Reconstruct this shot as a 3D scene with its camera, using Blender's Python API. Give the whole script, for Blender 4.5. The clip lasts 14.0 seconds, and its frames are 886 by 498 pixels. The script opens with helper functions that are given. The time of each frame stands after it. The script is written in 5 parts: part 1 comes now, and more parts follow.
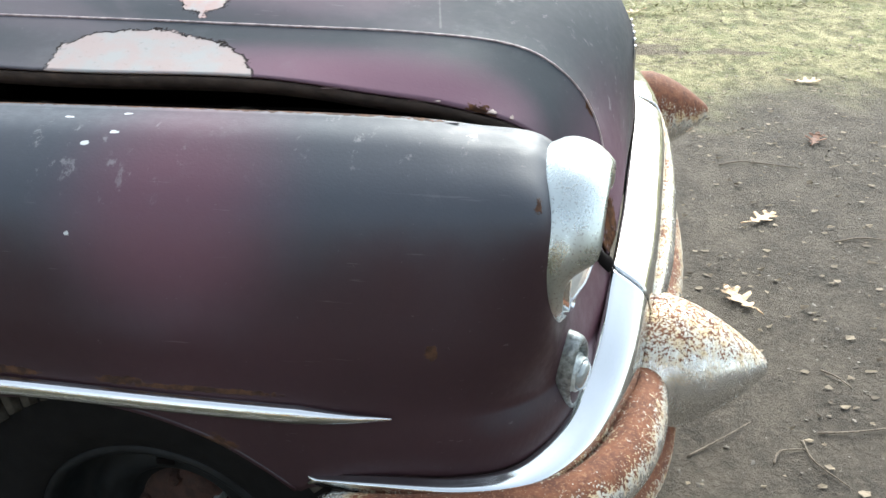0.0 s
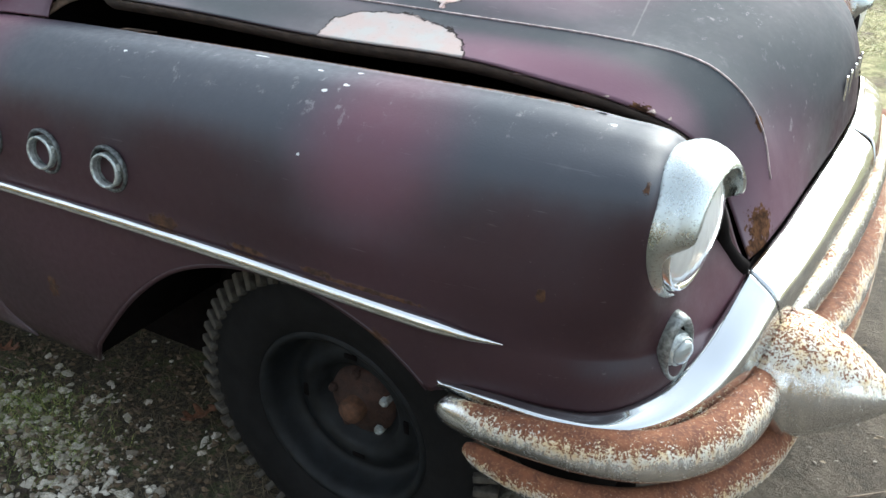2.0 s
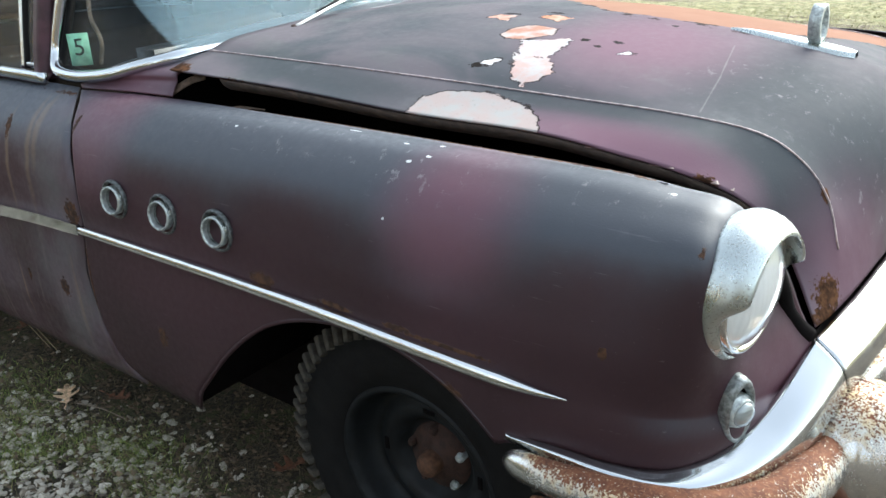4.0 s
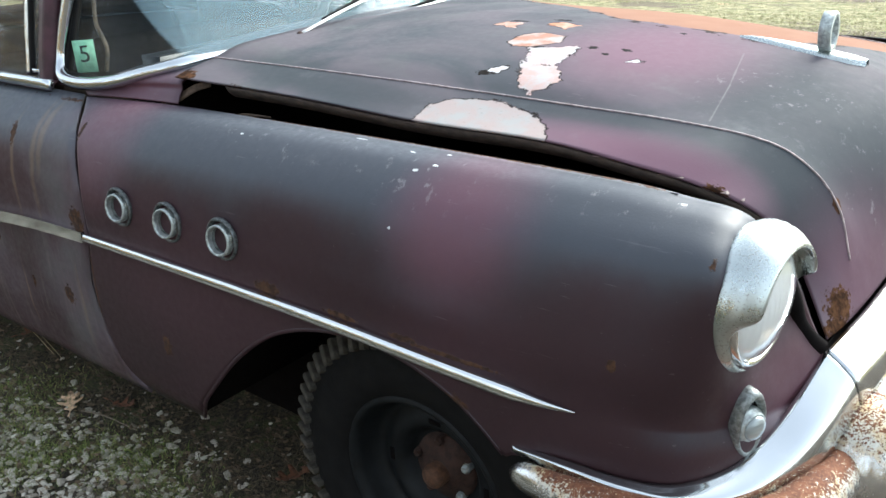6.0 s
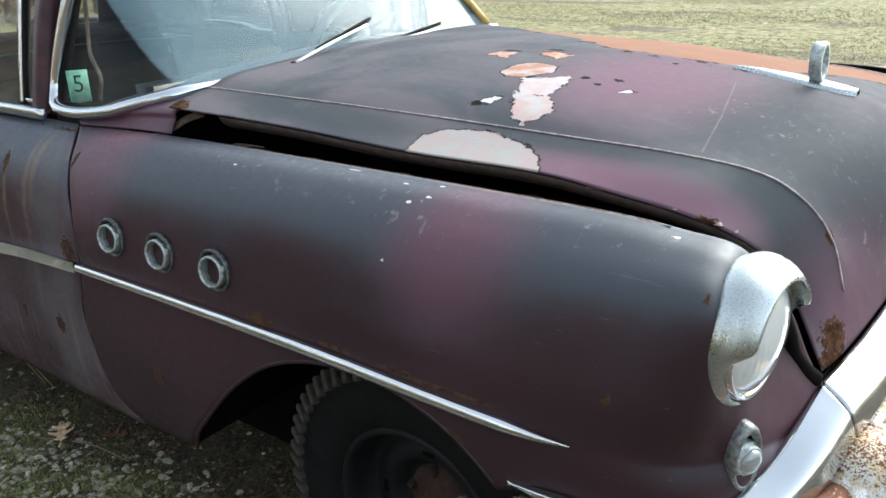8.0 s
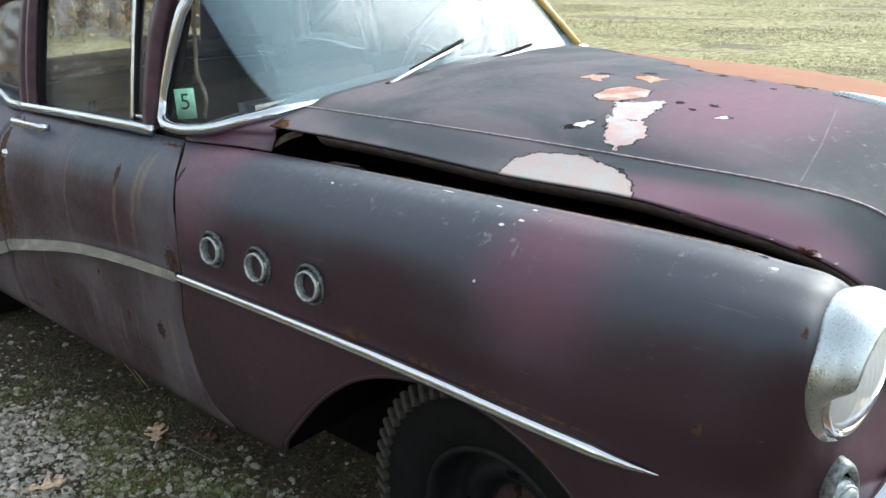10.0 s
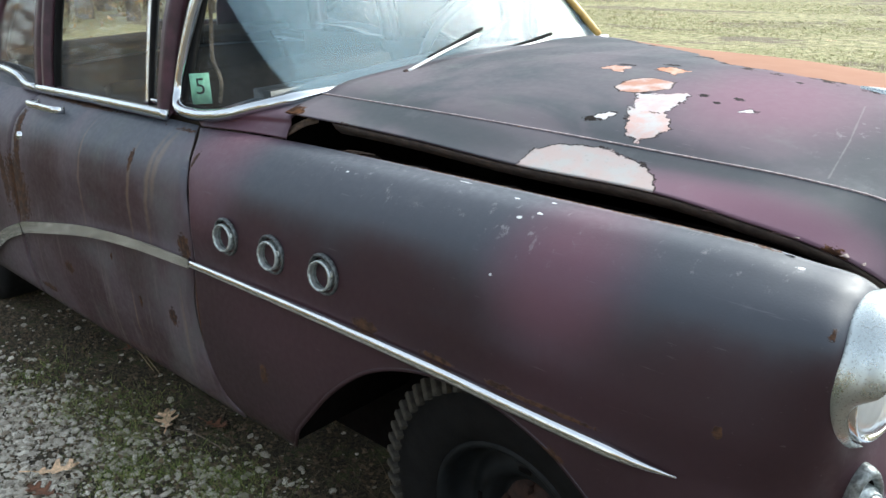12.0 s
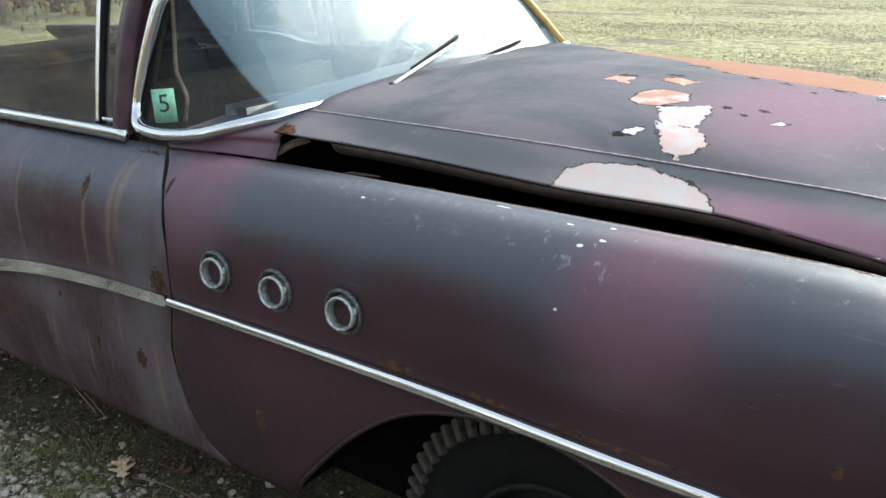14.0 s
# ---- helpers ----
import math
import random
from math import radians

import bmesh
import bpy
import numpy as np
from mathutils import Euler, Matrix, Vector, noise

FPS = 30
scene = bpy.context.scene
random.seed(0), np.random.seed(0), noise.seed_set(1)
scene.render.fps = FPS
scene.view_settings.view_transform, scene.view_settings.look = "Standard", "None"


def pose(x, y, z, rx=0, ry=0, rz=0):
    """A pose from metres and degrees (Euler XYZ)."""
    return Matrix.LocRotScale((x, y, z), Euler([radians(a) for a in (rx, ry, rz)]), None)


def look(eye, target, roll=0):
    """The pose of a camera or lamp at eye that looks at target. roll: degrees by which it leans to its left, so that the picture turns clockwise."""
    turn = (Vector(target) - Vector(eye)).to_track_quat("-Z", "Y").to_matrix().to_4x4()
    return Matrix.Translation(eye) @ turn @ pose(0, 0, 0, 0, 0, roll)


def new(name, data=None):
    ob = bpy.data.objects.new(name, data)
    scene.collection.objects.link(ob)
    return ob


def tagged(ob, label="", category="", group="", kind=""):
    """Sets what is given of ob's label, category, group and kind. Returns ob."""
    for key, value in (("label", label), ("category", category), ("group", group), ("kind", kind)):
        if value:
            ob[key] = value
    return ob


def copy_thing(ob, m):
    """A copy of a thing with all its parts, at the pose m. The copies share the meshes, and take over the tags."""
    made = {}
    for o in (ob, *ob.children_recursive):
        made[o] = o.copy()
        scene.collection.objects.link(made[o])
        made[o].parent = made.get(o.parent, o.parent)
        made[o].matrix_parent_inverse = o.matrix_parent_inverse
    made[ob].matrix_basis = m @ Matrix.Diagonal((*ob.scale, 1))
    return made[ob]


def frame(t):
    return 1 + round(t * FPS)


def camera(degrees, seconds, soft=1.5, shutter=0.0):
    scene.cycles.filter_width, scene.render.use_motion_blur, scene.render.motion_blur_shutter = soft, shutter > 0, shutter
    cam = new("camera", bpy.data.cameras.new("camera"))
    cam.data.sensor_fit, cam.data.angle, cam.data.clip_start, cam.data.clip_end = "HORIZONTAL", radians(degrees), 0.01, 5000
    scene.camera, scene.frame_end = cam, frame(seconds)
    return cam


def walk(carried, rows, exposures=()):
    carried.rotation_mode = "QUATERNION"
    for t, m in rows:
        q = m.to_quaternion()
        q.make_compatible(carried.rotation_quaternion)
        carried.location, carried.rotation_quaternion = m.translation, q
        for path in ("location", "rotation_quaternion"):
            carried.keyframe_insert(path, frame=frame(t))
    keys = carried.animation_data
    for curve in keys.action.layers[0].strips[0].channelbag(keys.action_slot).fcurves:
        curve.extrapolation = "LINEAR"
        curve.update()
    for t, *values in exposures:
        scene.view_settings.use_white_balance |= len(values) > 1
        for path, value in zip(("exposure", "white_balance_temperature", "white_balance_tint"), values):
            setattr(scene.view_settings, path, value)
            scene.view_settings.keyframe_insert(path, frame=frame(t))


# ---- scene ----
cam = camera(55.4, 14.0)
PATH = [
    (0, (0.643, -1.716, 1.375), (0.341, 0.004, 0.401), -1.8),
    (0.3, (0.796, -1.763, 1.364), (0.342, -0.048, 0.44), -2.6),
    (0.5, (0.813, -1.783, 1.415), (0.214, -0.127, 0.467), -3.8),
    (0.6, (0.81, -1.81, 1.393), (0.127, -0.156, 0.5), -4.2),
    (1, (0.724, -1.874, 1.404), (-0.092, -0.287, 0.5), -0.8),
    (1.5, (0.724, -1.897, 1.416), (-0.198, -0.381, 0.493), -0.5),
    (2, (0.9, -1.868, 1.41), (-0.024, -0.364, 0.47), -1.1),
    (2.5, (0.992, -1.887, 1.426), (-0.005, -0.397, 0.541), -3.4),
    (3, (0.99, -1.91, 1.427), (-0.121, -0.463, 0.608), -4.0),
    (3.5, (0.992, -1.925, 1.43), (-0.16, -0.488, 0.648), -3.1),
    (6, (0.978, -1.914, 1.433), (-0.19, -0.48, 0.671), -2.9),
    (6.5, (0.981, -1.913, 1.436), (-0.182, -0.469, 0.684), -3.0),
    (7, (0.985, -1.916, 1.44), (-0.167, -0.453, 0.71), -3.2),
    (7.5, (0.975, -1.912, 1.442), (-0.177, -0.437, 0.736), -3.3),
    (8, (0.974, -1.904, 1.447), (-0.194, -0.446, 0.733), -2.9),
    (8.5, (0.964, -1.936, 1.476), (-0.291, -0.551, 0.764), -2.1),
    (11, (0.977, -1.926, 1.465), (-0.342, -0.58, 0.795), -3.3),
    (11.5, (0.98, -1.918, 1.464), (-0.34, -0.576, 0.788), -3.3),
    (12, (0.945, -1.917, 1.465), (-0.386, -0.598, 0.769), -2.5),
    (12.5, (0.815, -1.962, 1.453), (-0.506, -0.64, 0.741), -3.3),
    (13, (0.727, -1.964, 1.472), (-0.477, -0.527, 0.775), -4.1),
    (13.5, (0.671, -1.968, 1.478), (-0.429, -0.448, 0.786), -2.9),
    (14, (0.648, -1.986, 1.479), (-0.487, -0.496, 0.777), -1.9),
]
walk(cam, [(t, look(eye, target, roll)) for t, eye, target, roll in PATH],
     [(t, stops, 6280, 4) for t, stops in ((0, 1.85), (0.5, 1.5), (1.0, 1.55), (1.5, 1.85), (2.0, 1.95), (2.5, 2.05), (3.0, 1.78), (3.5, 1.85), (7.0, 1.9), (8, 1.66), (8.6, 1.7), (11, 1.78), (14, 1.8))])

# ---- sky, sun and exposure ----
world = bpy.data.worlds.new("overcast_sky")
scene.world = world
world.use_nodes = True
wn = world.node_tree
sky = wn.nodes.new("ShaderNodeTexSky")
sky.sky_type = "NISHITA"
sky.sun_disc = False
SUN_EL, SUN_AZ = radians(38), radians(10)
sky.sun_elevation, sky.sun_rotation = SUN_EL, SUN_AZ
sky.air_density, sky.dust_density, sky.ozone_density = 1.0, 1.6, 1.0
haze = wn.nodes.new("ShaderNodeHueSaturation")
haze.inputs["Saturation"].default_value = 0.4
wn.links.new(sky.outputs[0], haze.inputs["Color"])
wn.links.new(haze.outputs[0], wn.nodes["Background"].inputs[0])
wn.nodes["Background"].inputs[1].default_value = 0.15
sun = bpy.data.lights.new("sun", "SUN")
sun.energy, sun.angle, sun.color = 1.5, radians(34), (1.0, 0.97, 0.92)
sun_ob = new("sun", sun)
sun_ob.matrix_world = look((30 * math.sin(SUN_AZ) * math.cos(SUN_EL), 30 * math.cos(SUN_AZ) * math.cos(SUN_EL), 30 * math.sin(SUN_EL)), (0, 0, 0.5))


# ---- material tools ----
class Nodes:
    """Short names for building one node material."""

    def __init__(self, name):
        self.mat = bpy.data.materials.new(name)
        self.mat.use_nodes = True
        self.t = self.mat.node_tree
        self.out = self.t.nodes["Principled BSDF"]
        self.co = self.t.nodes.new("ShaderNodeTexCoord").outputs["Object"]
        self.kept = {}

    def put(self, socket, value):
        if isinstance(value, bpy.types.NodeSocket):
            self.t.links.new(value, socket)
        elif isinstance(value, tuple) and len(value) == 3 and socket.type == "RGBA":
            socket.default_value = (*value, 1)
        else:
            socket.default_value = value

    def set(self, **values):
        for key, value in values.items():
            self.put(self.out.inputs[key.replace("_", " ")], value)
        return self.mat

    def noise(self, scale, detail=4.0, rough=0.6, co=None, warp=0.0):
        key = (scale, detail, rough, warp)
        if co is None and key in self.kept:
            return self.kept[key]
        n = self.t.nodes.new("ShaderNodeTexNoise")
        self.put(n.inputs["Vector"], co or self.co)
        n.inputs["Scale"].default_value, n.inputs["Detail"].default_value = scale, detail
        n.inputs["Roughness"].default_value, n.inputs["Distortion"].default_value = rough, warp
        if co is None:
            self.kept[key] = n.outputs["Fac"]
        return n.outputs["Fac"]

    def step(self, value, a, b, lo=0.0, hi=1.0):
        n = self.t.nodes.new("ShaderNodeMapRange")
        n.interpolation_type = "SMOOTHSTEP"
        self.put(n.inputs[0], value)
        for i, v in enumerate((a, b, lo, hi)):
            n.inputs[i + 1].default_value = v
        return n.outputs[0]

    def math(self, op, a, b=0.0):
        n = self.t.nodes.new("ShaderNodeMath")
        n.operation = op
        self.put(n.inputs[0], a)
        self.put(n.inputs[1], b)
        return n.outputs[0]

    def vec(self, op, a, b):
        n = self.t.nodes.new("ShaderNodeVectorMath")
        n.operation = op
        self.put(n.inputs[0], a)
        self.put(n.inputs[1], b)
        return n.outputs["Value" if op in ("LENGTH", "DISTANCE", "DOT_PRODUCT") else "Vector"]

    def mix(self, fac, a, b):
        n = self.t.nodes.new("ShaderNodeMix")
        n.data_type = "RGBA"
        self.put(n.inputs[0], fac)
        self.put(n.inputs[6], a)
        self.put(n.inputs[7], b)
        return n.outputs[2]

    def axis(self, i, co=None):
        if co is None:
            if "xyz" not in self.kept:
                node = self.t.nodes.new("ShaderNodeSeparateXYZ")
                self.put(node.inputs[0], self.co)
                self.kept["xyz"] = node
            return self.kept["xyz"].outputs[i]
        n = self.t.nodes.new("ShaderNodeSeparateXYZ")
        self.put(n.inputs[0], co or self.co)
        return n.outputs[i]

    def scaled(self, x, y, z, co=None):
        return self.vec("MULTIPLY", co or self.co, (x, y, z))

    def blob(self, centre, size, edge=0.35, ragged=0.0, scale=14.0, co=None):
        """1 inside an ellipsoid, 0 outside, with a soft or ragged edge."""
        m = self.t.nodes.new("ShaderNodeVectorMath")
        m.operation = "MULTIPLY_ADD"
        self.put(m.inputs[0], co or self.co)
        m.inputs[1].default_value = tuple(1 / v for v in size)
        m.inputs[2].default_value = tuple(-c / v for c, v in zip(centre, size))
        d = self.vec("LENGTH", m.outputs[0], (0, 0, 0))
        if ragged:
            d = self.math("ADD", d, self.math("MULTIPLY", self.math("SUBTRACT", self.noise(scale, 5.0, 0.65), 0.5), ragged))
        return self.step(d, 1 - edge, 1 + edge, 1.0, 0.0)

    def outline(self, corners, ragged=0.01, scale=60.0):
        """The distance outside a convex outline given in plan, with a torn edge."""
        area = sum(a[0] * b[1] - b[0] * a[1] for a, b in zip(corners, corners[1:] + corners[:1]))
        d = None
        for a, b in zip(corners, corners[1:] + corners[:1]):
            ex, ey = b[0] - a[0], b[1] - a[1]
            l = math.hypot(ex, ey) * (1 if area > 0 else -1)
            nx, ny = ey / l, -ex / l
            e = self.math("SUBTRACT", self.vec("DOT_PRODUCT", self.co, (nx, ny, 0)), nx * a[0] + ny * a[1])
            d = e if d is None else self.math("MAXIMUM", d, e)
        n = self.t.nodes.new("ShaderNodeMath")
        n.operation = "MULTIPLY_ADD"
        self.put(n.inputs[0], self.noise(scale * 0.55, 6.0, 0.75))
        n.inputs[1].default_value = ragged * 7.0
        self.put(n.inputs[2], d)
        return self.math("SUBTRACT", n.outputs[0], ragged * 3.5)

    def patch(self, corners, ragged=0.01, scale=60.0, edge=0.0012):
        """1 inside a convex outline, 0 outside."""
        return self.step(self.outline(corners, ragged, scale), -edge, edge, 1.0, 0.0)

    def bump(self, height, strength=0.3, distance=0.01):
        n = self.t.nodes.new("ShaderNodeBump")
        self.put(n.inputs["Height"], height)
        n.inputs["Strength"].default_value, n.inputs["Distance"].default_value = strength, distance
        return n.outputs[0]

    def most(self, values):
        out = values[0]
        for v in values[1:]:
            out = self.math("MAXIMUM", out, v)
        return out


def plain(name, colour, rough=0.5, metal=0.0, vary=0.25, scale=30.0, bump=0.1, sheen=0.5):
    """A material with mottling and a little relief."""
    n = Nodes(name)
    f = n.noise(scale, 5.0)
    dark = tuple(c * (1 - vary) for c in colour)
    light = tuple(min(1, c * (1 + vary)) for c in colour)
    return n.set(Base_Color=n.mix(n.step(f, 0.3, 0.7), dark, light), Roughness=n.step(n.noise(scale * 0.4), 0.2, 0.8, rough - 0.08, rough + 0.1),
                 Metallic=metal, Normal=n.bump(n.noise(scale * 3), bump, 0.004), Specular_IOR_Level=sheen)


RUST_DARK = (0.03, 0.016, 0.011)
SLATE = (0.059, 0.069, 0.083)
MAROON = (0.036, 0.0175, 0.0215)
MAUVE = (0.14, 0.06, 0.082)


def car_paint(name, tops=(), roses=(), peels=(), rusts=(), chips=(), scuffs=(), darks=(), runs=(), lines=(), orange=False, streaks=False, bloom=0.0, gloss=0.32, faded=1.0):
    """Old maroon enamel: slate on the upper faces, rose patches, peeled and rusted places."""
    n = Nodes(name)
    chalky = gloss < 0.1
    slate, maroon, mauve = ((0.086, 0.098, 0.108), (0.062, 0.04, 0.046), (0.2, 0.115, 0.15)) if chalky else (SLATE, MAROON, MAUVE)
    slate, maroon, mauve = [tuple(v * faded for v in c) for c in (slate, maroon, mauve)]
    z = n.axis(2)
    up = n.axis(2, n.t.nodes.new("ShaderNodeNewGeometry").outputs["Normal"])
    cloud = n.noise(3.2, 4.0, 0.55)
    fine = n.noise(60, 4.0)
    # slate weight rises with how far the face points up
    upward_mask = n.step(n.math("ADD", up, n.math("MULTIPLY", n.math("SUBTRACT", cloud, 0.5), 0.7)), 0.12, 0.6)
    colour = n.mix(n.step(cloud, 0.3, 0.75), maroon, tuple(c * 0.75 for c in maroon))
    colour = n.mix(n.math("MULTIPLY", upward_mask, 0.85), colour, slate)
    if bloom:
        big = n.noise(2.1, 5.0, 0.6, warp=0.6)
        colour = n.mix(n.step(big, 0.38, 0.62, 0, bloom), colour, (0.16, 0.135, 0.15) if chalky else (0.125, 0.1, 0.116))
        colour = n.mix(n.step(n.noise(4.5, 4.0, 0.6), 0.5, 0.75, 0, 0.4), colour, (0.115, 0.13, 0.12) if chalky else (0.085, 0.1, 0.092))
    for c, s in tops:
        colour = n.mix(n.math("MULTIPLY", n.blob(c, s, 0.6, 0.6, 5.0), 0.85), colour, tuple(v * 0.7 for v in slate))
    for c, s, k in roses:
        colour = n.mix(n.math("MULTIPLY", n.blob(c, s, 0.75, 0.3, 6.0), k), colour, mauve)
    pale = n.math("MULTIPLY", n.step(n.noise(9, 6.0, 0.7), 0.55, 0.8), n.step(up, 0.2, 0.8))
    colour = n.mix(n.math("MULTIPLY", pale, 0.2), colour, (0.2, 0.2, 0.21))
    scratch = n.step(n.noise(1.0, 3.0, 0.6, n.scaled(9, 120, 120)), 0.68, 0.74, 0, 0.12)
    colour = n.mix(scratch, colour, (0.3, 0.28, 0.29))
    for c, s in scuffs:
        flecks = n.math("MULTIPLY", n.blob(c, s, 0.6), n.step(n.noise(40, 6.0, 0.75, n.scaled(1, 0.7, 0.7)), 0.58, 0.68, 0, 0.35))
        colour = n.mix(flecks, colour, (0.34, 0.33, 0.34))
    colour = n.mix(n.step(n.noise(150, 2.0), 0.72, 0.78, 0, 0.25), colour, (0.2, 0.18, 0.18))
    rough = n.step(fine, 0.3, 0.7, 0.44, 0.56) if gloss > 0.1 else n.step(fine, 0.3, 0.7, 0.62, 0.75)
    height = n.math("MULTIPLY", n.noise(260, 2.0), 0.15)
    if streaks:
        drip = n.noise(1.0, 5.0, 0.7, n.scaled(38, 3, 1.4))
        colour = n.mix(n.math("MULTIPLY", n.step(drip, 0.5, 0.72, 0, 0.6), n.step(z, 0.64, 0.74, 1.0, 0.25)), colour, (0.15, 0.125, 0.115))
    for c, s in runs:
        colour = n.mix(n.math("MULTIPLY", n.blob(c, s, 0.8, 1.1, 30.0), 0.4), colour, (0.24, 0.17, 0.105))
    if darks:
        colour = n.mix(n.most([n.blob(c, tuple(v * 0.8 for v in s), 0.06, 2.6, 130.0) for c, s in darks]), colour, (0.012, 0.009, 0.008))
    if orange:
        x = n.axis(0)
        line = n.math("ADD", n.math("MULTIPLY", n.math("MAXIMUM", n.math("MULTIPLY", x, -1.0), 0.0), 0.85), n.math("MULTIPLY", n.math("MAXIMUM", n.math("SUBTRACT", x, 0.38), 0.0), 1.5))
        side = n.math("SUBTRACT", n.math("ADD", n.axis(1), n.math("MULTIPLY", n.math("SUBTRACT", n.noise(16, 6.0, 0.75), 0.5), 0.09)), line)
        bare = n.step(side, 0.018, 0.022)
        edge = n.math("MULTIPLY", n.step(side, -0.012, -0.008), n.step(n.noise(15, 4.0), 0.53, 0.57))
        colour = n.mix(edge, colour, (0.02, 0.012, 0.01))
        colour = n.mix(bare, colour, n.mix(n.noise(12), (0.25, 0.135, 0.092), (0.31, 0.18, 0.13)))
        rough = n.math("ADD", rough, n.math("MULTIPLY", bare, 0.3))
    if rusts:
        r = n.most([n.blob(c, s, 0.1, 2.4, 100.0) for c, s in rusts])
        colour = n.mix(r, colour, n.mix(n.step(n.noise(70, 5.0), 0.35, 0.65), RUST_DARK, (0.092, 0.045, 0.023)))
        rough = n.math("ADD", rough, n.math("MULTIPLY", r, 0.4))
        height = n.math("ADD", height, n.math("MULTIPLY", r, n.noise(120, 4.0)))
    if chips:
        spot = n.most([n.blob(c, tuple(v * 0.42 for v in s), 0.12, 2.2, 150.0) for c, s in chips])
        colour = n.mix(spot, colour, (0.6, 0.62, 0.62))
    for a, b in lines:
        ex, ey = b[0] - a[0], b[1] - a[1]
        l = math.hypot(ex, ey)
        nx, ny = -ey / l, ex / l
        wide = [(a[0] - nx * 0.0013, a[1] - ny * 0.0013), (b[0] - nx * 0.0013, b[1] - ny * 0.0013), (b[0] + nx * 0.0013, b[1] + ny * 0.0013), (a[0] + nx * 0.0013, a[1] + ny * 0.0013)]
        colour = n.mix(n.math("MULTIPLY", n.patch(wide, 0.001, 50.0, edge=0.0015), 0.25), colour, (0.3, 0.3, 0.29))
    if peels:
        inside = []
        torn = n.step(n.noise(17, 3.0), 0.4, 0.5)
        ways = [n.outline(corners, ragged, 55.0) for corners, ragged, tone, pale in peels]
        for d in ways:
            colour = n.mix(n.step(d, 0.0012, 0.0035, 0.6, 0.0), colour, (0.07, 0.045, 0.04))
            colour = n.mix(n.math("MULTIPLY", n.step(d, 0.003, 0.0045, 1.0, 0.0), torn), colour, (0.012, 0.009, 0.008))
        speckle = n.step(n.noise(130, 4.0), 0.6, 0.7, 0, 0.22)
        worn = n.step(n.noise(22, 5.0), 0.38, 0.66)
        for d, (corners, ragged, tone, pale) in zip(ways, peels):
            m = n.step(d, -0.0012, 0.0012, 1.0, 0.0)
            inside.append(m)
            skin = n.mix(speckle, n.mix(worn, tone, pale), tuple(v * 0.45 for v in tone))
            colour = n.mix(m, colour, skin)
        inside = n.most(inside)
        rough = n.math("ADD", rough, n.math("MULTIPLY", inside, 0.2))
        height = n.math("SUBTRACT", height, n.math("MULTIPLY", inside, 0.8))
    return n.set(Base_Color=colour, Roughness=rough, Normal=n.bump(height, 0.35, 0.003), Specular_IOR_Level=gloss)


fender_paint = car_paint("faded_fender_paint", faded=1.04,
    roses=[((0.18, -0.9, 0.95), (0.11, 0.2, 0.1), 0.8), ((0.2, -0.95, 0.8), (0.12, 0.1, 0.1), 0.12), ((-0.86, -0.88, 0.95), (0.13, 0.15, 0.13), 0.7), ((-0.92, -0.755, 1.05), (0.22, 0.06, 0.05), 0.65), ((0.68, -0.7, 0.72), (0.07, 0.12, 0.08), 0.45), ((-0.55, -0.95, 0.7), (0.3, 0.1, 0.15), 0.15)],
    scuffs=[((0.45, -0.81, 1.0), (0.2, 0.06, 0.05)), ((-0.25, -0.83, 1.0), (0.3, 0.06, 0.06)), ((0.1, -0.85, 0.98), (0.15, 0.06, 0.05))],
    chips=[((0.055, -0.846, 1.003), (0.012, 0.008, 0.008)), ((0.084, -0.785, 1.018), (0.012, 0.006, 0.008)), ((0.012, -0.80, 1.018), (0.015, 0.005, 0.008)), ((0.086, -0.828, 1.011), (0.014, 0.006, 0.008)),
           ((-0.405, -0.85, 1.014), (0.016, 0.008, 0.008)), ((0.057, -0.929, 0.922), (0.009, 0.02, 0.006)), ((-0.129, -0.783, 1.02), (0.035, 0.004, 0.008)), ((0.52, -0.79, 1.003), (0.018, 0.01, 0.01))],
    rusts=[((0.0, -0.7625, 1.021), (0.65, 0.005, 0.012)), ((-0.917, -0.96, 0.55), (0.004, 0.05, 0.3)), ((-0.637, -0.963, 0.5), (0.016, 0.03, 0.024)), ((0.49, -0.94, 0.8), (0.007, 0.03, 0.009)), ((-0.25, -0.96, 0.745), (0.035, 0.03, 0.014)),
           ((-0.05, -0.96, 0.74), (0.04, 0.03, 0.006)), ((0.1, -0.96, 0.737), (0.03, 0.03, 0.006)), ((0.2, -0.96, 0.732), (0.1, 0.03, 0.004)), ((0.605, -0.89, 0.975), (0.006, 0.02, 0.02)), ((0.2, -0.95, 0.65), (0.04, 0.03, 0.015)), ((-0.935, -0.9, 0.965), (0.006, 0.03, 0.022)), ((-0.925, -0.94, 0.9), (0.005, 0.02, 0.02))])
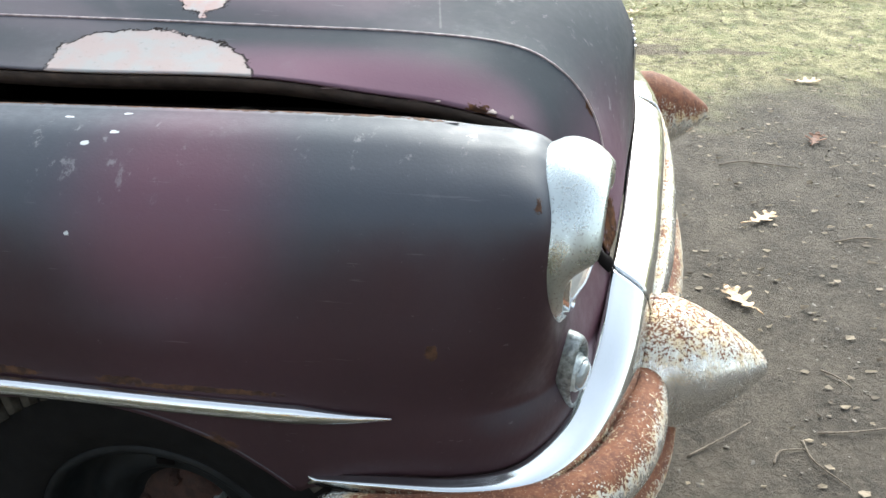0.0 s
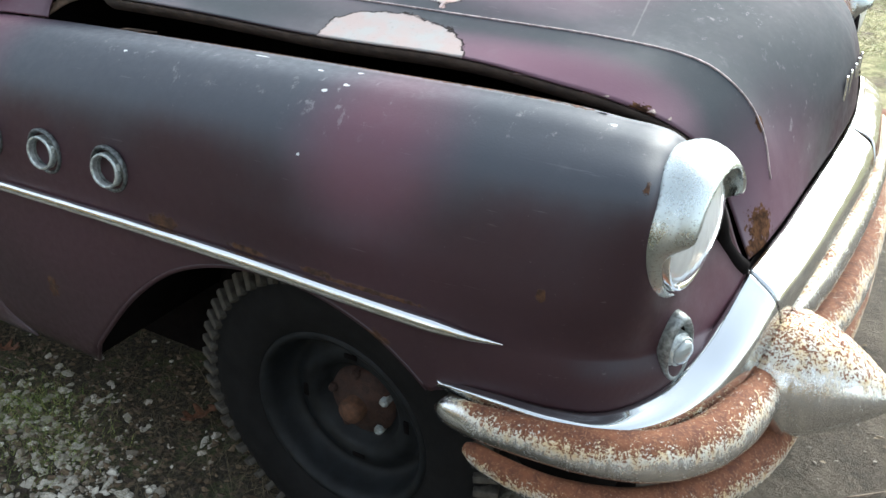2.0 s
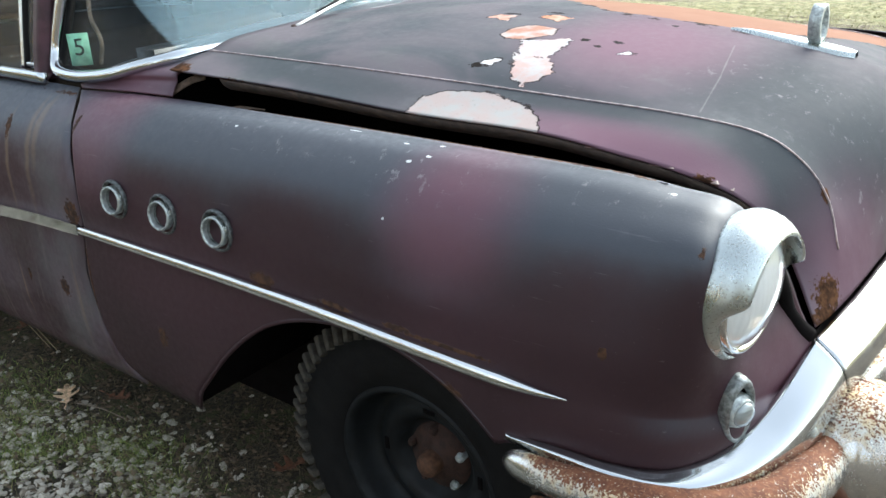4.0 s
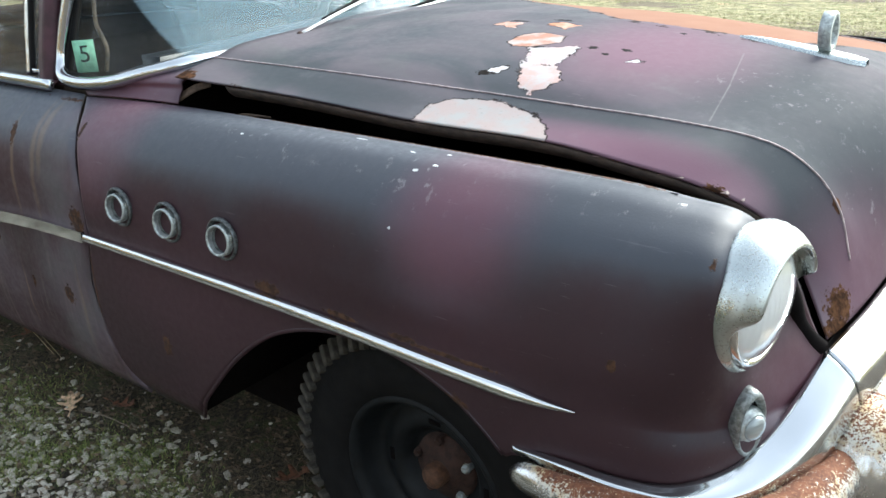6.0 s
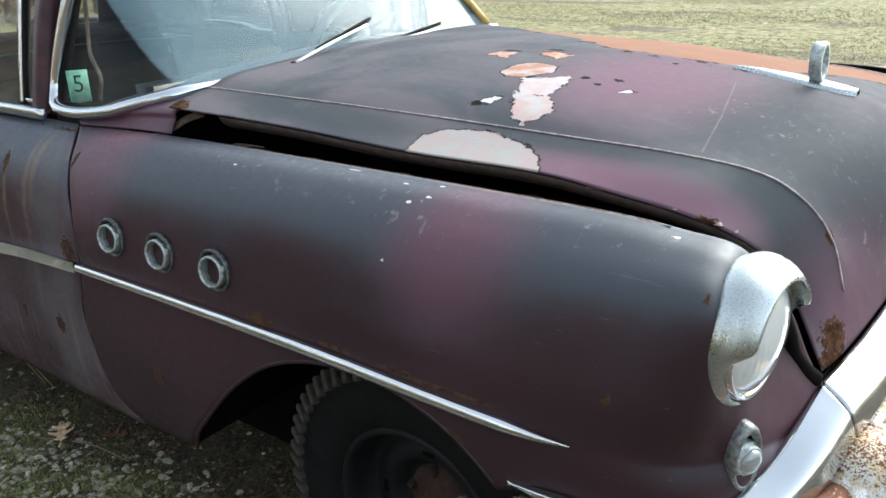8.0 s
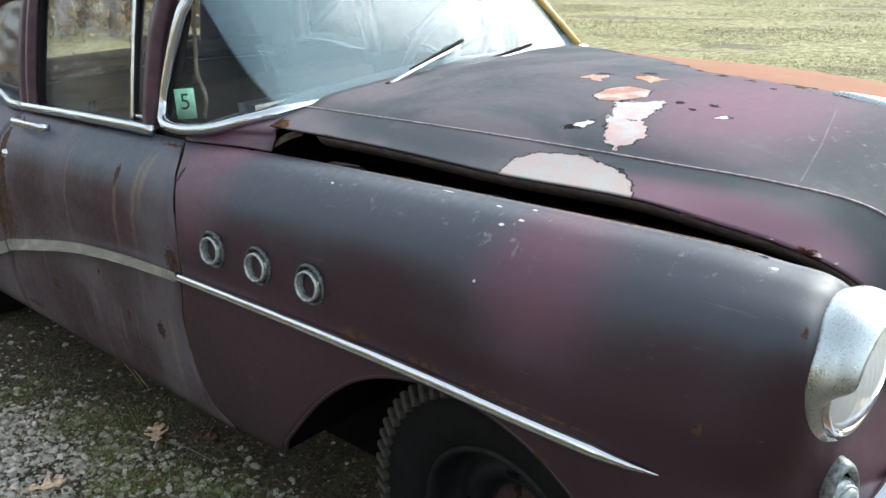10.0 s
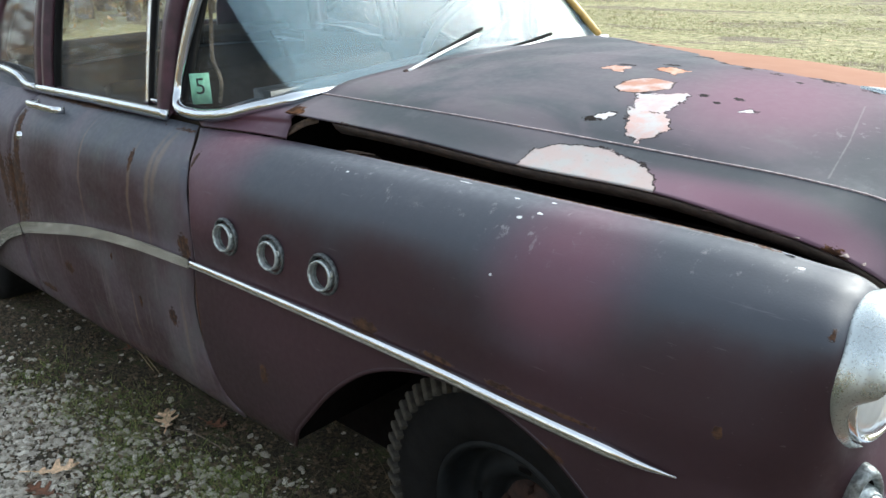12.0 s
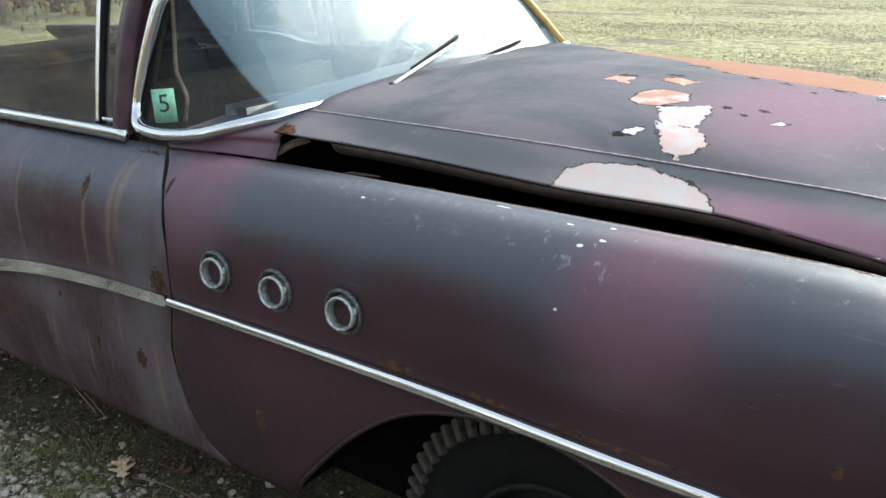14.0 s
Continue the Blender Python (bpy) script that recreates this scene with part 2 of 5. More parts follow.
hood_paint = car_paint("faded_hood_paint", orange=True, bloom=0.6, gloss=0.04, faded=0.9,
    tops=[((0.5, -0.31, 1.06), (0.17, 0.2, 0.14)), ((0.68, -0.2, 0.98), (0.1, 0.24, 0.12)), ((-0.4, -0.62, 1.07), (0.35, 0.06, 0.06)), ((0.6, -0.52, 0.98), (0.1, 0.09, 0.12)), ((0.22, -0.54, 1.06), (0.2, 0.05, 0.05))],
    roses=[((0.35, -0.625, 1.0), (0.3, 0.05, 0.08), 0.9), ((0.2, -0.2, 1.12), (0.19, 0.24, 0.1), 0.85), ((0.7, -0.45, 0.82), (0.12, 0.16, 0.12), 0.55)],
    scuffs=[((0.5, -0.3, 1.05), (0.16, 0.14, 0.1)), ((0.69, -0.33, 0.92), (0.06, 0.12, 0.1))],
    darks=[((0.149, -0.242, 1.12), (0.018, 0.01, 0.02)), ((0.079, -0.262, 1.125), (0.014, 0.012, 0.02)), ((0.124, -0.29, 1.118), (0.012, 0.008, 0.02)), ((-0.06, -0.475, 1.097), (0.018, 0.014, 0.02)), ((-0.03, -0.31, 1.125), (0.05, 0.01, 0.02)),
           ((-0.21, -0.105, 1.153), (0.03, 0.01, 0.02)), ((-0.11, -0.06, 1.153), (0.03, 0.01, 0.02)), ((0.194, -0.05, 1.13), (0.01, 0.008, 0.02))],
    lines=[((0.359, -0.122), (0.405, -0.32)), ((0.405, -0.32), (0.434, -0.486))],
    peels=[([(-0.1, -0.72), (-0.1, -0.61), (-0.06, -0.575), (0.02, -0.556), (0.125, -0.575), (0.17, -0.61), (0.20, -0.66), (0.19, -0.72)], 0.006, (0.36, 0.3, 0.285), (0.33, 0.325, 0.32)),
           ([(-0.02, -0.395), (0.045, -0.375), (0.068, -0.40), (0.118, -0.405), (0.112, -0.45), (0.08, -0.515), (0.045, -0.50), (0.02, -0.465)], 0.009, (0.46, 0.33, 0.3), (0.42, 0.41, 0.41)),
           ([(-0.04, -0.325), (0.04, -0.275), (0.062, -0.31), (0.058, -0.395), (-0.005, -0.41)], 0.010, (0.46, 0.36, 0.35), (0.44, 0.43, 0.44)),
           ([(-0.122, -0.295), (-0.124, -0.23), (-0.088, -0.197), (-0.022, -0.207), (-0.005, -0.262), (-0.046, -0.308), (-0.09, -0.32)], 0.004, (0.36, 0.2, 0.15), (0.42, 0.36, 0.34)),
           ([(-0.25, -0.16), (-0.235, -0.122), (-0.19, -0.125), (-0.18, -0.178)], 0.010, (0.42, 0.24, 0.18), (0.5, 0.42, 0.4)),
           ([(-0.13, -0.11), (-0.108, -0.082), (-0.048, -0.1), (-0.06, -0.138)], 0.010, (0.45, 0.2, 0.12), (0.5, 0.35, 0.28)),
           ([(-0.055, -0.466), (-0.04, -0.432), (-0.022, -0.436), (-0.03, -0.466)], 0.006, (0.5, 0.48, 0.48), (0.6, 0.6, 0.6)),
           ([(0.186, -0.31), (0.195, -0.285), (0.215, -0.288), (0.21, -0.305)], 0.006, (0.5, 0.48, 0.48), (0.6, 0.6, 0.6))],
    rusts=[((-0.735, -0.745, 1.083), (0.035, 0.035, 0.03)), ((-0.6, -0.72, 1.06), (0.07, 0.008, 0.012)), ((0.698, -0.53, 0.78), (0.03, 0.035, 0.03)), ((0.702, -0.555, 0.755), (0.03, 0.035, 0.016)), ((0.52, -0.645, 0.985), (0.03, 0.015, 0.02)), ((0.66, -0.472, 0.935), (0.01, 0.012, 0.014)), ((0.69, -0.364, 0.982), (0.012, 0.012, 0.014))])
door_paint = car_paint("faded_door_paint", streaks=True, bloom=0.65, faded=1.35,
    runs=[((-1.235, -0.95, 0.86), (0.008, 0.06, 0.13)), ((-1.13, -0.94, 0.9), (0.01, 0.08, 0.16)), ((-1.10, -0.93, 0.95), (0.012, 0.08, 0.1)), ((-1.55, -0.95, 0.85), (0.006, 0.08, 0.15)), ((-1.0, -0.95, 0.5), (0.006, 0.05, 0.1)), ((-1.3, -0.95, 0.47), (0.005, 0.05, 0.08))],
    rusts=[((-1.062, -0.962, 0.525), (0.022, 0.03, 0.025)), ((-0.95, -0.96, 0.75), (0.03, 0.03, 0.035)), ((-2.085, -0.96, 0.71), (0.085, 0.08, 0.12)), ((-2.035, -0.95, 0.89), (0.024, 0.08, 0.16)), ((-2.2, -0.96, 0.74), (0.028, 0.08, 0.11)), ((-1.75, -0.84, 1.018), (0.3, 0.02, 0.006)), ((-2.0, -0.955, 0.36), (0.06, 0.05, 0.012)), ((-1.4, -0.962, 0.62), (0.008, 0.03, 0.012)), ((-1.25, -0.963, 0.52), (0.008, 0.03, 0.02)), ((-1.75, -0.963, 0.5), (0.03, 0.03, 0.02)),
           ((-1.24, -0.926, 0.93), (0.012, 0.03, 0.03)), ((-1.07, -0.845, 1.017), (0.07, 0.012, 0.006)), ((-1.2, -0.845, 1.017), (0.12, 0.01, 0.004))])
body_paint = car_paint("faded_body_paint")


def chrome(name, rust=0.0, clean=(), pitted=0.5, dulled=0.0, tone=(0.72, 0.74, 0.75)):
    n = Nodes(name)
    pits = n.noise(330, 3.0, 0.65)
    dull = n.step(n.noise(22, 5.0), 0.35, 0.7)
    colour = n.mix(n.math("MULTIPLY", n.step(pits, 0.55, 0.7), pitted), tone, (0.3, 0.3, 0.29))
    rough = n.math("ADD", n.step(dull, 0, 1, 0.1 + dulled, 0.24 + dulled), n.math("MULTIPLY", n.step(pits, 0.5, 0.7), 0.25 * pitted))
    metal = 1.0
    height = n.math("MULTIPLY", pits, 0.4)
    if rust:
        # rust lies on the upper faces and runs down in drips; cream stain round it, clean plate below
        up = n.axis(2, n.t.nodes.new("ShaderNodeNewGeometry").outputs["Normal"])
        drip = n.math("MULTIPLY", n.math("SUBTRACT", n.noise(1.0, 4.0, 0.65, n.scaled(110, 110, 16)), 0.5), 0.5)
        where = n.math("ADD", n.math("ADD", n.math("MULTIPLY", up, 0.45), n.math("MULTIPLY", n.noise(7, 5.0, 0.65), 0.5)), drip)
        for c, size in clean:
            where = n.math("SUBTRACT", where, n.math("MULTIPLY", n.blob(c, size, 0.7), 0.45))
        t = 0.62 - rust
        speck = n.math("ADD", where, n.math("MULTIPLY", n.math("SUBTRACT", n.noise(250, 3.0, 0.75), 0.5), 1.25))
        r = n.step(speck, t, t + 0.05)
        stain = n.step(where, t - 0.3, t + 0.02, 0, 0.9)
        colour = n.mix(stain, colour, n.mix(n.step(n.noise(40, 4.0), 0.35, 0.65), (0.62, 0.6, 0.5), (0.6, 0.45, 0.22)))
        brown = n.mix(n.step(n.noise(45, 5.0), 0.3, 0.7), (0.1, 0.034, 0.018), (0.2, 0.075, 0.034))
        brown = n.mix(n.step(n.noise(220, 3.0, 0.7), 0.5, 0.68, 0, 0.8), brown, (0.3, 0.15, 0.075))
        colour = n.mix(r, colour, brown)
        rough = n.math("MAXIMUM", rough, n.math("MAXIMUM", n.step(r, 0, 1, 0.2, 0.85), n.math("MULTIPLY", stain, 0.5)))
        metal = n.math("SUBTRACT", 1.0, n.math("MAXIMUM", r, n.math("MULTIPLY", stain, 0.8)))
        height = n.math("ADD", height, n.math("MULTIPLY", r, n.noise(400, 2.0)))
    return n.set(Base_Color=colour, Roughness=rough, Metallic=metal, Normal=n.bump(height, 0.3 if pitted > 0.6 or rust else 0.0, 0.002))


chrome_trim = chrome("weathered_chrome", pitted=0.08, dulled=-0.04)
bright_chrome = chrome("bright_chrome", pitted=0.06, dulled=-0.03, tone=(0.62, 0.65, 0.66))
bumper_chrome = chrome("rusted_bumper_chrome", rust=0.17, clean=[((0.34, -0.98, 0.57), (0.06, 0.06, 0.06))])
rust_metal = chrome("rust_eaten_chrome", rust=0.34)
pitted_chrome = chrome("pitted_chrome", pitted=1.0, dulled=0.12, tone=(0.52, 0.57, 0.56))
pitted_zinc = plain("dull_grey_die_cast", (0.42, 0.46, 0.45), 0.42, 0.6, vary=0.35, scale=120, bump=0.2)
dusty_rubber = plain("dusty_tread_rubber", (0.07, 0.064, 0.054), 0.85, vary=0.5, bump=0.4, sheen=0.1)
black_rubber = plain("old_black_rubber", (0.007, 0.007, 0.007), 0.8, bump=0.3, sheen=0.15)
dark_steel = plain("dark_painted_steel", (0.006, 0.0075, 0.0085), 0.6, vary=0.5, sheen=0.25)
# near-black that carries the shade of gaps, wells and hollows in its colour
cavity = plain("shaded_hollow_black", (0.006, 0.005, 0.005), 0.9, sheen=0.05)
orange_rust = plain("orange_rust", (0.08, 0.036, 0.018), 0.85, vary=0.4, scale=90, bump=0.5)
rusty_iron = plain("rusty_iron", (0.03, 0.013, 0.008), 0.85, vary=0.5, scale=60, bump=0.5)
upholstery = plain("brown_cloth_upholstery", (0.04, 0.031, 0.024), 0.95, vary=0.2, bump=0.02, sheen=0.1)
dash_paint = plain("dashboard_paint", (0.05, 0.05, 0.05), 0.4)

def sheet_glass(name, tint, low, high, rough=0.04, ior=1.4, film_colour=(0.55, 0.55, 0.52), clear_corner=False):
    """Thin glass: clear behind, gloss by Fresnel, with a dusty film. On the windshield the film paints in the sky's
    reflection, left out in the lower corners.
    """
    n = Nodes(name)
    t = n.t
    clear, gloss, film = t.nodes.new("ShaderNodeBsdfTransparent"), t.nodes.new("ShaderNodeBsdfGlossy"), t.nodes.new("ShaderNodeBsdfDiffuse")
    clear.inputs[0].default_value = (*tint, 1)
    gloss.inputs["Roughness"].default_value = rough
    film.inputs[0].default_value = (*film_colour, 1)
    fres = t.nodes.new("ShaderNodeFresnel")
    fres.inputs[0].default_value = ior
    film_mix, top = t.nodes.new("ShaderNodeMixShader"), t.nodes.new("ShaderNodeMixShader")
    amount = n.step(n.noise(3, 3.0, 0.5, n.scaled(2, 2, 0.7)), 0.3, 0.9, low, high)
    # the film, and the reflection painted with it, stops at a slanted line
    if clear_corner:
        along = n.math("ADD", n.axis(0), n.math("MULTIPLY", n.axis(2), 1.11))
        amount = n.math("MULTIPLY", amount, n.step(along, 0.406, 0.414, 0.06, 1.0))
    n.put(film_mix.inputs[0], amount)
    t.links.new(clear.outputs[0], film_mix.inputs[1])
    t.links.new(film.outputs[0], film_mix.inputs[2])
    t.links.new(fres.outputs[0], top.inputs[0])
    t.links.new(film_mix.outputs[0], top.inputs[1])
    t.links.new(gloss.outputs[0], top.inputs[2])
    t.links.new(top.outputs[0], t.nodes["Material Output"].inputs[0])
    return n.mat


glass = sheet_glass("window_glass", (0.93, 0.95, 0.93), 0.1, 0.17)
# the blue film colour paints the sky's reflection into the windshield
sky_veil_glass = sheet_glass("sky_veil_windshield_glass", (0.92, 0.96, 0.96), 0.16, 0.19, 0.14, 1.24, (0.6, 0.88, 1.0), clear_corner=True)
g = Nodes("headlamp_glass")
clear = Nodes("parking_lamp_glass")
lamp_glass = clear.set(Base_Color=(0.3, 0.34, 0.34), Roughness=0.12, Metallic=0.25, Coat_Weight=1.0, Normal=clear.bump(clear.math("SINE", clear.math("MULTIPLY", clear.axis(2), 900.0)), 0.15, 0.001))
lens_glass = g.set(Base_Color=(0.84, 0.88, 0.88), Roughness=0.1, Metallic=0.35, Normal=g.bump(g.math("ADD", g.math("MULTIPLY", g.math("SINE", g.math("MULTIPLY", g.axis(1), 520.0)), 0.25), g.noise(60, 3.0)), 0.2, 0.002), Coat_Weight=1.0)


# ---- mesh tools ----
def part(name, bm, material, parent=None, label="", smooth=True, category="", kind="", sharp=0.0):
    """Links a bmesh as one mesh object under a thing or part."""
    me = bpy.data.meshes.new(name)
    bmesh.ops.recalc_face_normals(bm, faces=bm.faces)
    bm.to_mesh(me)
    bm.free()
    me.materials.append(material)
    me.polygons.foreach_set("use_smooth", [smooth] * len(me.polygons))
    if sharp:
        me.set_sharp_from_angle(angle=sharp)
    ob = new(name, me)
    ob.parent = parent
    return tagged(ob, label, category, "", kind)


def curve(pts, n):
    """n points evenly along a Catmull-Rom curve through pts."""
    p = np.array(pts, float)
    p = np.vstack([2 * p[0] - p[1], p, 2 * p[-1] - p[-2]])
    fine = []
    for i in range(1, len(p) - 2):
        for u in np.linspace(0, 1, 24, endpoint=False):
            a, b, c, d = p[i - 1], p[i], p[i + 1], p[i + 2]
            fine.append(0.5 * (2 * b + (c - a) * u + (2 * a - 5 * b + 4 * c - d) * u * u + (3 * b - a - 3 * c + d) * u ** 3))
    fine.append(p[-2])
    fine = np.array(fine)
    s = np.concatenate([[0], np.cumsum(np.linalg.norm(np.diff(fine, axis=0), axis=1))])
    return np.stack([np.interp(np.linspace(0, s[-1], n), s, fine[:, k]) for k in range(fine.shape[1])], 1)


def matched(pts, n):
    """n points along the curve, spaced by the control points' numbers."""
    p = np.array(pts, float)
    p = np.vstack([2 * p[0] - p[1], p, 2 * p[-1] - p[-2]])
    out = []
    for v in np.linspace(0, len(p) - 3, n):
        i = min(int(v), len(p) - 4) + 1
        u = v - (i - 1)
        a, b, c, d = p[i - 1], p[i], p[i + 1], p[i + 2]
        out.append(0.5 * (2 * b + (c - a) * u + (2 * a - 5 * b + 4 * c - d) * u * u + (3 * b - a - 3 * c + d) * u ** 3))
    return np.array(out)


def grid(rows, bm=None, close=False):
    """Faces between rows of points."""
    bm = bm or bmesh.new()
    vs = [[bm.verts.new(p) for p in row] for row in rows]
    for a, b in zip(vs, vs[1:]):
        m = len(a)
        for j in range(m if close else m - 1):
            k = (j + 1) % m
            bm.faces.new((a[j], a[k], b[k], b[j]))
    return bm


def loft(curves, nu, nv, same=False):
    """A smooth skin across long curves."""
    rows = np.array([(matched if same else curve)(c, nu) for c in curves])
    return [matched(rows[:, i], nv) for i in range(nu)]


def thick(bm, depth):
    """Gives a skin thickness on its inner side."""
    bmesh.ops.recalc_face_normals(bm, faces=bm.faces)
    bmesh.ops.solidify(bm, geom=bm.faces[:], thickness=depth)
    return bm


def mirror(bm):
    b2 = bm.copy()
    bmesh.ops.scale(b2, vec=(1, -1, 1), verts=b2.verts)
    bmesh.ops.reverse_faces(b2, faces=b2.faces)
    return b2


def sweep(path, profile, up=(0, 0, 1), size=None, cap=True, bm=None, closed=False):
    """Sweeps a closed profile (out, up) along a path. size(u): scale along the way."""
    path = np.array(path, float)
    n = len(path)
    rows = []
    for i in range(n):
        d = path[(i + 1) % n] - path[i - 1] if closed else path[min(i + 1, n - 1)] - path[max(i - 1, 0)]
        d = d / np.linalg.norm(d)
        side = np.cross(d, up)
        side /= np.linalg.norm(side)
        top = np.cross(side, d)
        k = size(i / (n - 1)) if size else 1.0
        k = k if isinstance(k, tuple) else (k, k)
        rows.append([path[i] + side * a * k[0] + top * b * k[1] for a, b in profile])
    bm = bm or bmesh.new()
    if closed:
        rows.append(rows[0])
    first = len(bm.verts)
    grid(rows, bm, close=True)
    bm.verts.ensure_lookup_table()
    if closed:
        bmesh.ops.remove_doubles(bm, verts=bm.verts[first:], dist=1e-5)
    elif cap:
        m = len(profile)
        bm.faces.new(list(bm.verts[first:first + m])[::-1])
        bm.faces.new(bm.verts[len(bm.verts) - m:])
    return bm


def ring(n, a, b=None):
    return [(a * math.cos(2 * math.pi * i / n), (b or a) * math.sin(2 * math.pi * i / n)) for i in range(n)]


def lathe(profile, n, m=None, bm=None):
    """Turns a profile of (radius, height) about z, then places it by the pose m."""
    bm = bm or bmesh.new()
    rows = [[(r * math.cos(2 * math.pi * j / n), r * math.sin(2 * math.pi * j / n), h) for j in range(n)] for r, h in profile]
    first = len(bm.verts)
    grid(rows, bm, close=True)
    bm.verts.ensure_lookup_table()
    vs = bm.verts[first:]
    if m is not None:
        bmesh.ops.transform(bm, matrix=m, verts=vs)
    bmesh.ops.remove_doubles(bm, verts=vs, dist=1e-6)
    return bm


def block(size, m, bevel=0.004, bm=None):
    bm = bm or bmesh.new()
    vs = bmesh.ops.create_cube(bm, size=1, matrix=m @ Matrix.Diagonal((*size, 1)))["verts"]
    if bevel:
        es = {e for v in vs for e in v.link_edges}
        bmesh.ops.bevel(bm, geom=list(es), offset=bevel, segments=2, affect="EDGES", profile=0.6)
    return bm


def facing(place, way, roll=0):
    """A pose whose z points along way."""
    return Matrix.Translation(place) @ Vector(way).to_track_quat("Z", "Y").to_matrix().to_4x4() @ pose(0, 0, 0, 0, 0, roll)


# ---- ground ----
def ground_height(x, y):
    v = 0.012 * noise.noise((x * 1.3, y * 1.3, 0)) + 0.006 * noise.noise((x * 6, y * 6, 3))
    return v


def make_ground():
    n = Nodes("dirt_gravel_and_winter_grass")
    x, y = n.axis(0), n.axis(1)
    wob = n.math("MULTIPLY", n.math("SUBTRACT", n.noise(1.5, 5.0, 0.65), 0.5), 1.6)
    field = n.step(n.math("ADD", y, n.math("ADD", wob, n.math("MULTIPLY", x, -0.35))), 1.3, 2.4)
    dirt = n.mix(n.step(n.noise(5, 6.0, 0.7), 0.3, 0.7), (0.05, 0.04, 0.029), (0.13, 0.108, 0.08))
    dirt = n.mix(n.step(n.noise(1.6, 6.0, 0.75, n.scaled(1.5, 0.7, 1), 0.5), 0.42, 0.66, 0, 0.7), dirt, (0.05, 0.041, 0.031))
    dirt = n.mix(n.step(n.noise(45, 5.0, 0.7), 0.45, 0.75, 0, 0.5), dirt, (0.18, 0.152, 0.112))
    grass = n.mix(n.step(n.noise(9, 7.0, 0.8, n.scaled(1, 0.7, 1)), 0.36, 0.64), (0.09, 0.085, 0.03), (0.4, 0.36, 0.19))
    grass = n.mix(n.step(n.noise(4, 5.0), 0.45, 0.7, 0, 0.6), grass, (0.17, 0.19, 0.07))
    grass = n.mix(n.step(n.noise(1.0, 6.0, 0.75, n.scaled(0.35, 0.9, 1)), 0.52, 0.6, 0, 0.85), grass, (0.11, 0.08, 0.055))
    damp = n.step(n.math("ADD", x, n.math("MULTIPLY", wob, 0.25)), -0.6, 0.9)
    litter = n.mix(n.step(n.noise(70, 6.0, 0.8), 0.4, 0.7), (0.012, 0.009, 0.005), (0.1, 0.08, 0.04))
    litter = n.mix(n.step(n.noise(7, 5.0, 0.7), 0.48, 0.62, 0, 0.75), litter, n.mix(n.step(n.noise(160, 4.0), 0.35, 0.65), (0.022, 0.03, 0.009), (0.1, 0.12, 0.036)))
    near = n.mix(damp, litter, dirt)
    return n.set(Base_Color=n.mix(field, near, grass), Roughness=0.95, Normal=n.bump(n.noise(60, 6.0, 0.75), 0.8, 0.02))


bm = bmesh.new()
edges_x = np.concatenate([[-400, -120, -40, -15], np.linspace(-6, 5, 111), [15, 40, 120, 400]])
edges_y = np.concatenate([[-400, -120, -40, -12], np.linspace(-4, 8, 121), [16, 40, 120, 400]])
grid([[(x, y, ground_height(x, y) if abs(x) < 7 and abs(y) < 9 else 0.0) for y in edges_y] for x in edges_x], bm)
tagged(part("ground", bm, make_ground()), "bare dirt, gravel and dry winter grass", "ground", kind="structure")

# ---- the car ----
car = tagged(new("car"), "rusting maroon 1950s sedan with peeling paint, parked on gravel", "car")

# right front fender: long curves from the door gap to the nose, top to bottom
FENDER = [
    [(-1.05, -0.815, 1.02), (-0.74, -0.772, 1.02), (-0.3, -0.765, 1.021), (0.1, -0.765, 1.021), (0.4, -0.762, 1.018), (0.52, -0.758, 1.008), (0.60, -0.752, 0.995), (0.638, -0.70, 0.93), (0.66, -0.655, 0.86), (0.68, -0.63, 0.79), (0.70, -0.613, 0.74)],
    [(-0.995, -0.857, 1.004), (-0.74, -0.85, 1.012), (-0.3, -0.845, 1.012), (0.1, -0.838, 1.006), (0.4, -0.828, 1.002), (0.52, -0.825, 0.998), (0.605, -0.818, 0.985), (0.63, -0.75, 0.92), (0.64, -0.70, 0.85), (0.67, -0.655, 0.785), (0.70, -0.62, 0.73)],
    [(-0.935, -0.925, 0.945), (-0.74, -0.928, 0.947), (-0.3, -0.925, 0.945), (0.1, -0.916, 0.942), (0.4, -0.905, 0.942), (0.52, -0.899, 0.945), (0.612, -0.888, 0.94), (0.63, -0.82, 0.87), (0.64, -0.75, 0.81), (0.67, -0.685, 0.76), (0.705, -0.622, 0.71)],
    [(-0.898, -0.963, 0.83), (-0.74, -0.965, 0.83), (-0.3, -0.957, 0.825), (0.1, -0.953, 0.82), (0.4, -0.945, 0.815), (0.52, -0.936, 0.81), (0.61, -0.90, 0.80), (0.638, -0.83, 0.765), (0.655, -0.765, 0.735), (0.68, -0.695, 0.71), (0.713, -0.625, 0.69)],
    [(-0.906, -0.962, 0.715), (-0.74, -0.963, 0.718), (-0.3, -0.963, 0.722), (0.1, -0.962, 0.716), (0.4, -0.958, 0.71), (0.52, -0.938, 0.708), (0.595, -0.89, 0.70), (0.64, -0.82, 0.69), (0.665, -0.755, 0.68), (0.69, -0.69, 0.675), (0.722, -0.625, 0.67)],
]
ARCH_X = [-0.605, -0.575, -0.535, -0.494, -0.393, -0.292, -0.204, -0.1, 0.0, 0.1, 0.2, 0.267, 0.311, 0.33, 0.37]
ARCH_Z = [0.295, 0.325, 0.38, 0.428, 0.535, 0.617, 0.664, 0.694, 0.702, 0.694, 0.662, 0.621, 0.585, 0.592, 0.605]
GAP_Z = [0.295, 0.358, 0.441, 0.518, 0.596, 0.728]
GAP_X = [-0.80, -0.847, -0.899, -0.918, -0.929, -0.905]
